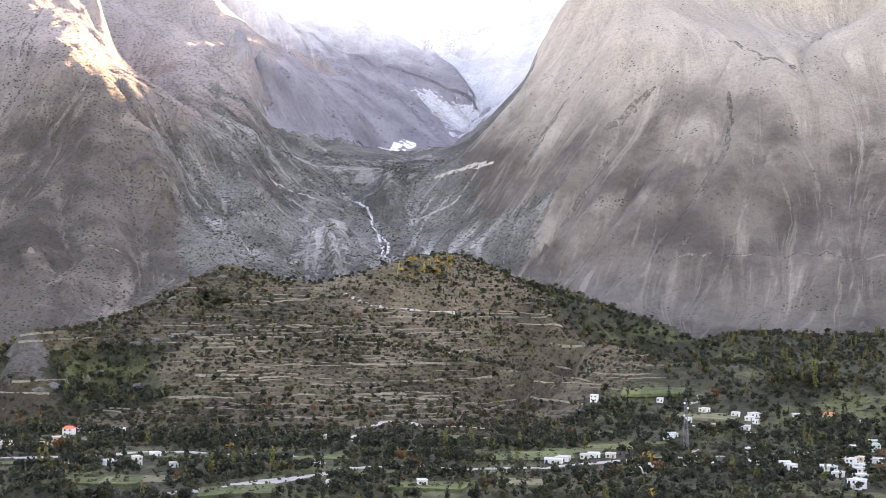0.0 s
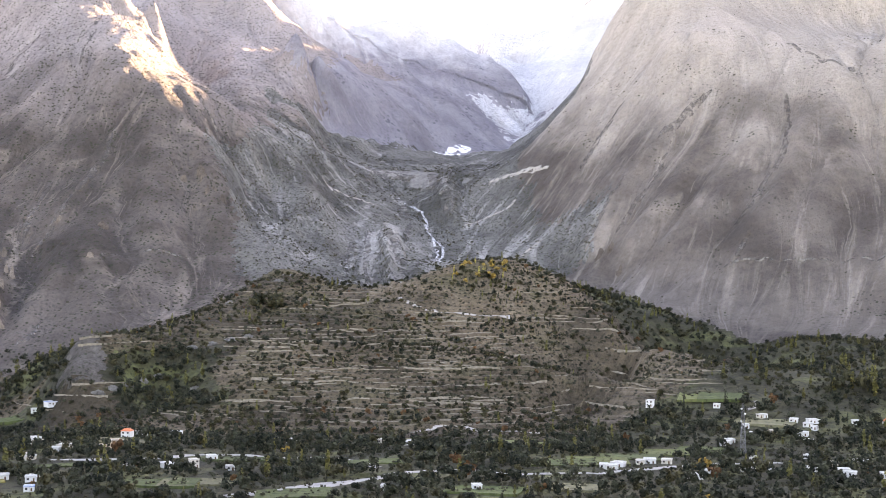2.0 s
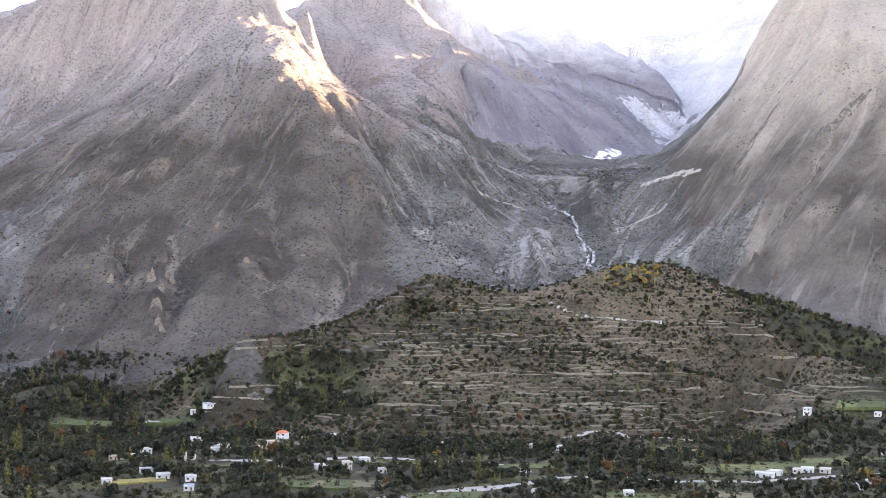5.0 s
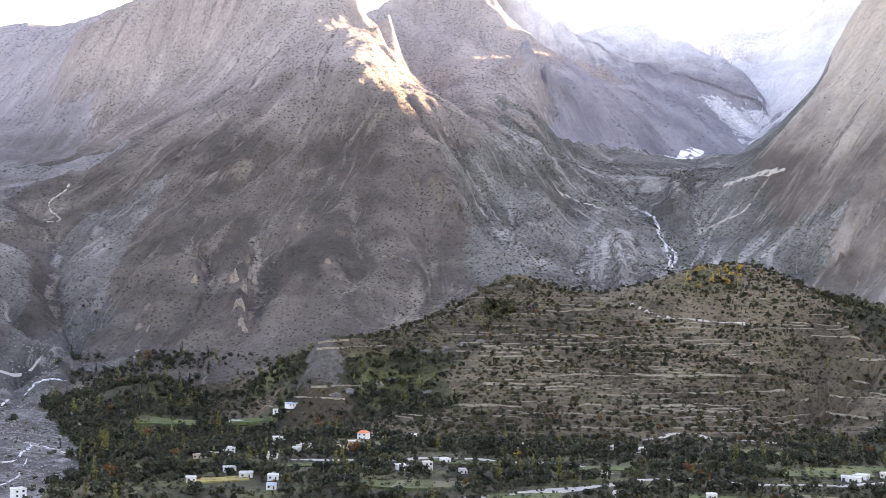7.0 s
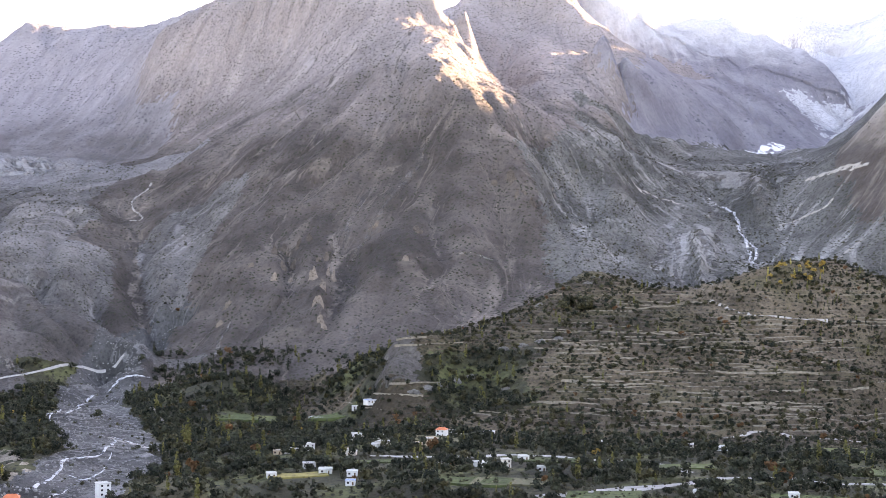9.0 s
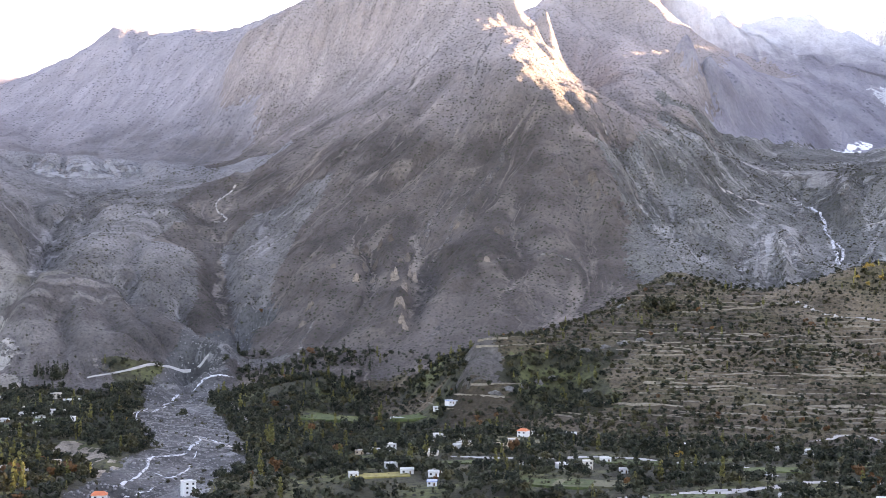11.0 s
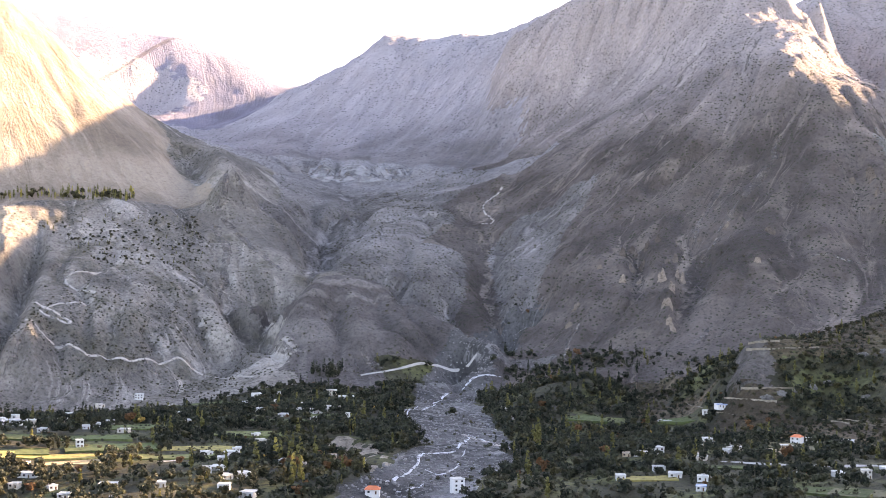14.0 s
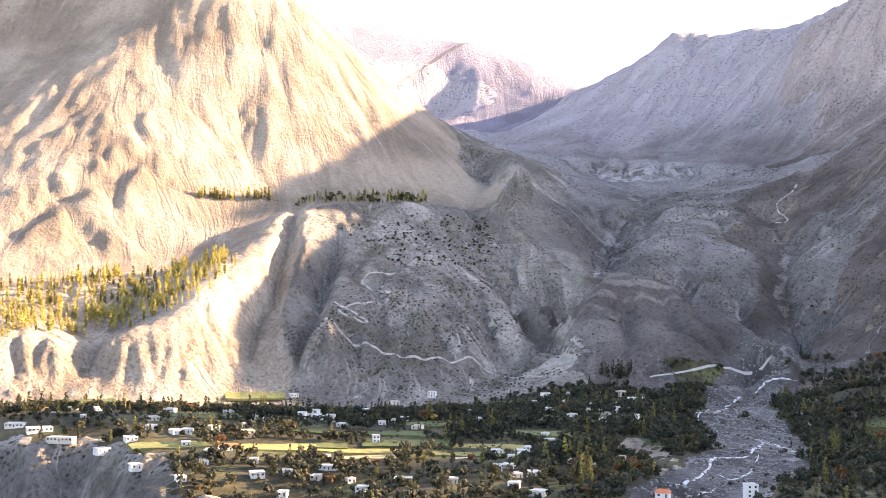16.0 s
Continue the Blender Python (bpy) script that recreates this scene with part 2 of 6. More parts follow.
# ---- landforms: crest, gully and foot lines in metres ----
FORMS = {
    "mountain_east": [
        [(389, 2773, 898), (352, 2758, 812), (257, 2788, 719), (204, 2752, 636), (184, 2694, 562), (118, 2597, 459), (91, 2498, 376), (78, 2399, 283), (84, 2278, 200), (111, 2177, 149)],
        [(111, 2177, 149), (190, 2091, 129), (301, 1957, 96), (444, 1868, 79), (594, 1805, 79), (776, 1734, 80), (996, 1676, 80)],
        [(320, 2500, 601), (406, 2447, 566), (485, 2381, 518), (573, 2331, 508), (638, 2282, 467), (732, 2223, 416), (826, 2147, 367)],
        [(398, 2751, 753), (537, 2748, 697), (701, 2711, 665), (806, 2681, 628), (869, 2641, 591), (941, 2616, 615)],
        [(484, 2279, 446), (404, 2112, 281), (363, 2028, 190)],
        [(361, 2352, 455), (253, 2266, 329), (162, 2194, 221)],
        [(399, 2235, 364), (280, 2112, 218)],
        [(592, 2119, 309), (513, 1985, 190)],
        [(682, 2071, 280), (635, 1928, 181)],
        [(272, 2546, 534), (181, 2463, 417), (134, 2356, 296)],
        # added ridge, hidden behind the face, with heights set to shade moraine and flank
        [(430, 2800, 825), (450, 3050, 850), (430, 3300, 900), (410, 3650, 900), (425, 3850, 960), (440, 4050, 1040), (500, 4650, 1330), (520, 5000, 1480)],
        [(850, 3050, 560)],
        # unseen summits, added and raised to keep the valley floor in shadow
        [(640, 2790, 765), (740, 2770, 810)],
        [(860, 2400, 600), (905, 2690, 860), (1010, 2650, 960), (1300, 2700, 1100), (1900, 2700, 1100)],
        [(900, 2200, 420), (1300, 2250, 900), (2000, 2200, 900)],
        [(1200, 3200, 700), (2200, 3300, 500)],
        [(1300, 4000, 700), (2500, 4300, 300)],
    ],
    "mountain_middle": [
        [(-737, 2856, 778), (-735, 2764, 719), (-736, 2691, 655)],
        [(-736, 2691, 655), (-697, 2505, 601), (-682, 2384, 556), (-657, 2308, 508), (-597, 2314, 475), (-588, 2286, 453), (-552, 2202, 370), (-516, 2087, 285), (-490, 1960, 200), (-467, 1821, 125), (-472, 1696, 78)],
        [(-657, 2308, 508), (-636, 2356, 511), (-619, 2412, 514), (-589, 2471, 513), (-567, 2517, 513), (-518, 2487, 475)],
        [(-736, 2691, 655), (-643, 2612, 583), (-567, 2517, 513)],
        [(-665, 2420, 561), (-650, 2492, 567), (-627, 2534, 554)],
        [(-807, 1586, 1), (-700, 1571, 23), (-612, 1575, 31), (-534, 1604, 48), (-462, 1688, 71), (-392, 1777, 95), (-351, 1888, 142), (-327, 2014, 189), (-347, 2193, 254), (-343, 2396, 335), (-332, 2629, 393)],
        [(-682, 2384, 556), (-730, 2307, 454), (-776, 2229, 396), (-829, 2124, 300), (-865, 2023, 229), (-871, 1889, 155), (-827, 1688, 62)],
        [(-977, 2624, 571), (-1084, 2473, 439), (-1137, 2338, 339)],
        [(-639, 2282, 439), (-672, 2126, 299), (-678, 1924, 182), (-650, 1711, 94)],
        [(-602, 1907, 207), (-574, 1769, 124), (-503, 1697, 96)],
        [(-491, 2175, 338), (-398, 2042, 211), (-403, 1939, 166)],
        [(-498, 2389, 465), (-398, 2296, 308), (-354, 2151, 233)],
        [(-666, 3640, 985), (-643, 3440, 791), (-497, 3009, 592), (-360, 2626, 421)],
        [(-770, 3466, 830), (-641, 3135, 668), (-470, 2516, 443)],
        [(-764, 2963, 722), (-764, 2870, 664), (-765, 2797, 600), (-668, 2709, 526), (-580, 2565, 456)],
        [(-812, 3147, 658), (-713, 2893, 461)],
        [(-1242, 2398, 362), (-1204, 2191, 261), (-1124, 2007, 184), (-956, 1813, 86), (-849, 1644, 29)],
        [(-737, 2856, 778), (-1070, 2909, 830), (-1325, 2968, 832), (-1421, 2978, 788), (-1542, 2974, 742)],
        [(-500, 3700, 700), (-900, 3900, 650), (-1100, 3800, 600)],
        [(-1378, 2608, 395), (-1290, 2708, 489), (-1172, 2816, 612)],
        [(-699, 3633, 973), (-510, 3311, 704), (-346, 2698, 393)],
    ],
    "snow_peaks": [
        [(-862, 3804, 1237), (-747, 3879, 1112), (-594, 3956, 998), (-485, 4021, 936), (-387, 4062, 888), (-346, 4085, 924), (-279, 4040, 823), (-246, 4143, 935), (-152, 4197, 890), (-71, 4149, 818), (-28, 4170, 840), (25, 4100, 782), (83, 3979, 696), (114, 3878, 628), (100, 3779, 572), (46, 3650, 500)],
        [(-425, 4480, 810), (-164, 4547, 783), (28, 4450, 658)],
        [(-394, 2974, 415), (-301, 3186, 453), (-150, 3397, 466), (46, 3600, 489)],
        [(-467, 3115, 750), (-382, 3177, 615), (-243, 3492, 604), (-39, 3700, 586)],
        [(-351, 2929, 467), (-297, 3136, 484), (-204, 3344, 507)],
    ],
    "glacier": [
        [(53, 3600, 489), (124, 4048, 620), (80, 4299, 804), (-90, 4649, 1034)],
        [(147, 3497, 504), (245, 3892, 709), (395, 4382, 1003)],
        [(97, 3559, 498), (184, 3996, 690), (211, 4395, 931)],
        [(-300, 4800, 900), (300, 4850, 950), (900, 4850, 800)],
    ],
    "moraine_east": [
        [(-368, 2826, 386), (-297, 2885, 394), (-240, 3091, 444), (-143, 3247, 443), (-20, 3250, 455), (112, 2948, 419)],
        [(-287, 2785, 376), (-207, 2672, 328), (-227, 2409, 247), (-179, 2193, 191), (-150, 1944, 116)],
        [(-227, 2409, 247), (-347, 2627, 344)],
        [(-107, 2678, 344), (-113, 2578, 298), (-88, 2498, 262), (-45, 2420, 230), (43, 2250, 184)],
        [(-107, 2678, 344), (-6, 2750, 365), (93, 2748, 374)],
        [(-204, 2632, 301), (-133, 2456, 244), (-120, 2307, 204), (-100, 2178, 159)],
        [(-375, 2320, 262), (-315, 2005, 178), (-283, 1909, 136), (-219, 1908, 119), (-147, 1914, 112), (-90, 2058, 150), (-13, 2200, 174), (52, 2229, 182), (80, 2228, 184)],
        [(-315, 2460, 300), (-258, 2165, 199)],
        [(-176, 2895, 378), (-105, 2948, 389)],
    ],
    "terraced_hill": [
        [(-129, 1675, 112), (-102, 1697, 130), (-68, 1739, 155), (-29, 1780, 165), (20, 1790, 166), (72, 1788, 149), (126, 1695, 103), (157, 1582, 72), (174, 1500, 57), (193, 1407, 42)],
        [(-291, 1807, 155), (-314, 1650, 115), (-363, 1486, 72), (-408, 1423, 78), (-432, 1405, 77)],
        [(-437, 1351, 40), (-406, 1340, 34)],
        [(-177, 1600, 100), (-112, 1636, 106), (11, 1620, 94), (66, 1639, 90)],
        [(-282, 1392, 49), (-196, 1406, 49), (-100, 1457, 58), (10, 1430, 48), (101, 1436, 48)],
        [(-291, 1807, 155), (-196, 1769, 125), (-129, 1675, 112)],
        [(-599, 1533, 0), (-434, 1325, 0), (-308, 1265, 0), (-202, 1261, 0), (-97, 1266, 0), (9, 1271, 0), (101, 1439, 0), (185, 1656, 0), (269, 1747, 0)],
    ],
    "mountain_west": [
        [(-2406, 1792, 938), (-2221, 1833, 804), (-2144, 1877, 734), (-2058, 1928, 641), (-1956, 1961, 528), (-1878, 1981, 460), (-1796, 1976, 403), (-1667, 1930, 316), (-1562, 1848, 267)],
        [(-2445, 2216, 656), (-2330, 2337, 492), (-2172, 2350, 401)],
        [(-1885, 807, 115), (-1812, 1021, 140), (-1767, 1135, 151), (-1736, 1268, 163), (-1738, 1381, 197), (-1802, 1555, 282), (-1736, 1657, 284), (-1679, 1743, 284), (-1562, 1848, 267)],
        [(-2406, 1792, 938), (-2254, 1660, 709), (-2169, 1592, 597), (-2014, 1531, 445), (-1829, 1539, 297)],
        [(-2293, 1572, 654), (-2200, 1385, 499), (-2179, 1225, 399), (-2300, 981, 320)],
        [(-1968, 1374, 368), (-1946, 1227, 290), (-1891, 1084, 201)],
        [(-2293, 1572, 654), (-2442, 1370, 565), (-2576, 1096, 502)],
        [(-2406, 1792, 938), (-2612, 1669, 835), (-2704, 1515, 797), (-2853, 1212, 720)],
        [(-2700, 2700, 500), (-3400, 2300, 500)],
    ],
    "terrace_west": [
        [(-1630, 699, 0), (-1514, 856, 0), (-1458, 939, 0), (-1386, 1014, 0), (-1370, 1109, 0), (-1344, 1163, 0)],
        [(-1664, 713, 49), (-1559, 880, 53), (-1528, 942, 61), (-1498, 997, 67), (-1465, 1071, 81), (-1473, 1152, 107), (-1532, 1270, 150), (-1605, 1386, 204), (-1685, 1491, 255)],
        [(-1829, 783, 100), (-1733, 978, 116), (-1699, 1092, 128), (-1681, 1207, 141)],
        [(-1442, 1175, 57), (-1483, 1250, 94), (-1544, 1334, 151), (-1614, 1435, 215)],
        [(-1495, 966, 18), (-1531, 1002, 44), (-1573, 1065, 63)],
    ],
    "bluff": [
        [(-1334, 1174, 0), (-1255, 1230, 0), (-1191, 1324, 0), (-1171, 1492, 0), (-1212, 1612, 0)],
        [(-1329, 1169, 8), (-1337, 1220, 59), (-1378, 1264, 88), (-1456, 1356, 134), (-1564, 1432, 187), (-1650, 1530, 242)],
        [(-1414, 1269, 87), (-1519, 1362, 151), (-1605, 1445, 206)],
        [(-1650, 1530, 242), (-1658, 1609, 258), (-1638, 1699, 271), (-1528, 1785, 255), (-1432, 1723, 201), (-1361, 1625, 153), (-1339, 1552, 135), (-1298, 1455, 94)],
        [(-1449, 1407, 151), (-1380, 1434, 135), (-1326, 1389, 103), (-1294, 1322, 58), (-1219, 1378, 43)],
        [(-1329, 1600, 127), (-1258, 1542, 94), (-1164, 1463, 54), (-1070, 1410, 20)],
    ],
    "pinnacle_ridge": [
        [(-1432, 1723, 201), (-1493, 1789, 247), (-1540, 1880, 334), (-1526, 1891, 324), (-1473, 1882, 263), (-1421, 1872, 234), (-1282, 1763, 163)],
        [(-1540, 1880, 334), (-1730, 2073, 397), (-1863, 2222, 424)],
        [(-1760, 2021, 325), (-1657, 1952, 301)],
        [(-1607, 2044, 320), (-1541, 1994, 283)],
        [(-1326, 1603, 118), (-1295, 1691, 154), (-1234, 1712, 147)],
    ],
    "dark_hill": [
        [(-1213, 1578, 134), (-1176, 1618, 141), (-1136, 1646, 148), (-1088, 1678, 137), (-1029, 1692, 109), (-935, 1654, 68), (-837, 1582, 37)],
        [(-1070, 1422, 22), (-960, 1470, 10), (-874, 1504, 12), (-833, 1573, 32)],
        [(-1145, 1522, 77), (-1049, 1548, 83), (-970, 1552, 62)],
        [(-1188, 1565, 122), (-1155, 1590, 127), (-1116, 1618, 133), (-1069, 1649, 122)],
        [(-1179, 1534, 100), (-1132, 1557, 104), (-1067, 1602, 105)],
    ],
    "moraine_west": [
        [(-1928, 2299, 433), (-1804, 2459, 402), (-1586, 2605, 400), (-1482, 2550, 379), (-1286, 2431, 339)],
        [(-1769, 2411, 359), (-1635, 2455, 346), (-1575, 2542, 356)],
        [(-1482, 1951, 258), (-1571, 2257, 307), (-1360, 2098, 266), (-1382, 2378, 329)],
        [(-1267, 1774, 138), (-1339, 1907, 179), (-1411, 2064, 230)],
        [(-1223, 1805, 173), (-1289, 2024, 241), (-1240, 2113, 268)],
        [(-1208, 1815, 168), (-1092, 1794, 146), (-1052, 1713, 104), (-892, 1655, 62), (-832, 1618, 32)],
        [(-1124, 2007, 203), (-1065, 1833, 138)],
        [(-1066, 2072, 214), (-945, 1819, 105)],
        [(-2568, 2801, 554), (-2232, 2696, 488)],
    ],
    "far_snow_mountain": [
        [(-3623, 2915, 1229), (-3549, 3004, 1156), (-3447, 3121, 1082), (-3367, 3207, 1030), (-3285, 3291, 1018), (-3172, 3400, 974), (-3071, 3492, 961), (-2890, 3579, 884), (-2655, 3571, 765)],
        [(-2890, 3048, 650), (-2615, 3158, 596), (-2571, 3384, 684)],
        [(-3600, 3800, 700), (-3100, 4300, 500)],
    ],
    "far_ridge": [
        [(-2536, 3410, 737), (-2372, 3406, 774), (-2273, 3412, 825), (-2213, 3428, 876), (-2155, 3429, 886), (-2078, 3476, 854), (-1944, 3438, 862), (-1808, 3399, 835), (-1634, 3208, 824), (-1469, 3122, 832), (-1354, 3119, 871)],
        [(-2200, 4400, 500), (-1500, 4400, 500)],
        [(-2932, 3145, 645), (-2669, 2912, 566), (-2296, 2773, 492), (-2057, 2707, 461), (-1622, 2665, 404), (-1403, 2652, 400)],
        [(-2511, 3304, 706), (-2202, 2848, 525)],
        [(-2114, 3036, 597), (-1885, 3184, 715), (-1625, 2929, 548)],
    ],
    "ground": [
        [(0, -900, 260), (0, 0, 138), (0, 40, 128), (0, 300, 30), (0, 600, -20)],
        [(-500, 150, 30), (-1200, -400, 120)],
        [(500, 200, 30), (1200, -300, 100)],
        [(-1000, 300, -60), (-700, 560, -50), (-300, 760, -25), (0, 800, -15), (500, 760, -10), (1500, 700, 0)],
        [(-1145, 566, 0), (-1056, 597, 0), (-1001, 597, 0), (-1008, 633, 0), (-949, 628, 0), (-896, 621, 0), (-789, 557, 0), (-699, 530, 0)],
        [(-276, 843, 0), (-135, 847, 0), (6, 852, 0), (150, 856, 0), (283, 860, 0), (478, 938, 0)],
        [(-356, 1088, 0), (-175, 1096, 0), (8, 1104, 0), (208, 1190, 0), (409, 1243, 0)],
        [(241, 1379, 30), (444, 1349, 33), (645, 1265, 41)],
        [(230, 1846, 84), (373, 1720, 66), (544, 1653, 66), (791, 1550, 71)],
        [(139, 1995, 126), (180, 1892, 107)],
        [(-1275, 721, 0), (-1114, 886, 0), (-949, 1055, 0), (-860, 1237, 0)],
        [(-893, 654, 0), (-797, 750, 0), (-723, 875, 0), (-703, 1012, 0)],
        [(-693, 552, 0), (-588, 654, 0), (-560, 806, 0)],
        [(-963, 1338, 0), (-917, 1507, 0), (-574, 1025, 0), (-601, 945, 0), (-502, 755, 0)],
        [(-693, 1442, 17), (-649, 1274, -11), (-441, 850, 0)],
        [(-610, 1327, -4), (-469, 1372, 7), (-346, 1377, 10), (-340, 877, 0), (-273, 1087, 0)],
        [(-719, 1452, 9), (-650, 1462, 28), (-519, 1492, 43)],
        [(3000, 2000, 100), (4500, 3000, 100), (5500, 0, 100), (5500, 5500, 100), (0, 5600, 100), (-5500, 5500, 100), (-5500, 0, 0), (-4000, 2000, 300), (-3000, 1000, 60), (0, -4000, 200), (-5500, -4000, 100), (5500, -4000, 100)],
    ],
    "river_bed": [
        [(-913, 1802, 3), (-927, 1752, -9), (-876, 1550, -9), (-827, 1424, -9), (-734, 1275, -9), (-612, 1104, -13), (-558, 988, -13), (-529, 878, -13), (-481, 776, -13), (-442, 694, -13)],
    ],
    "gravel_fan": [
        [(-280, 2776, 370), (-214, 2752, 359), (-155, 2736, 354)],
        [(-207, 2672, 328), (-146, 2686, 334)],
    ],
    "scree_lobe": [
        [(-186, 2383, 231), (-166, 2194, 191), (-148, 1980, 128)],
        [(-103, 2668, 335), (-107, 2578, 298), (-88, 2498, 264)],
        [(-214, 2330, 224), (-206, 2120, 172), (-190, 1951, 124)],
    ],
    "scarp": [
        [(-444, 1412, 76), (-438, 1361, 57), (-440, 1324, 34)],
        [(-426, 1386, 55), (-409, 1360, 42)],
    ],
    "gorge_cliff": [
        [(-1111, 549, -34), (-1024, 579, -34), (-971, 579, -34), (-975, 612, -34), (-918, 607, -34), (-866, 600, -34), (-769, 540, -34), (-680, 511, -34)],
        [(-1085, 536, -62), (-999, 565, -62), (-946, 564, -62), (-950, 597, -62), (-893, 591, -62), (-842, 584, -62), (-746, 524, -62), (-657, 494, -62)],
        [(-1122, 554, -6), (-1034, 585, -6), (-981, 585, -6), (-985, 618, -6), (-928, 614, -6), (-876, 607, -6), (-779, 547, -6), (-690, 518, -6)],
    ],
    "river_bank": [
        [(-683, 999, -2), (-655, 985, -2), (-597, 922, -2), (-521, 823, -2)],
        [(-675, 988, -13), (-648, 974, -13), (-589, 910, -13), (-514, 811, -13)],
    ],
}
# end of forms

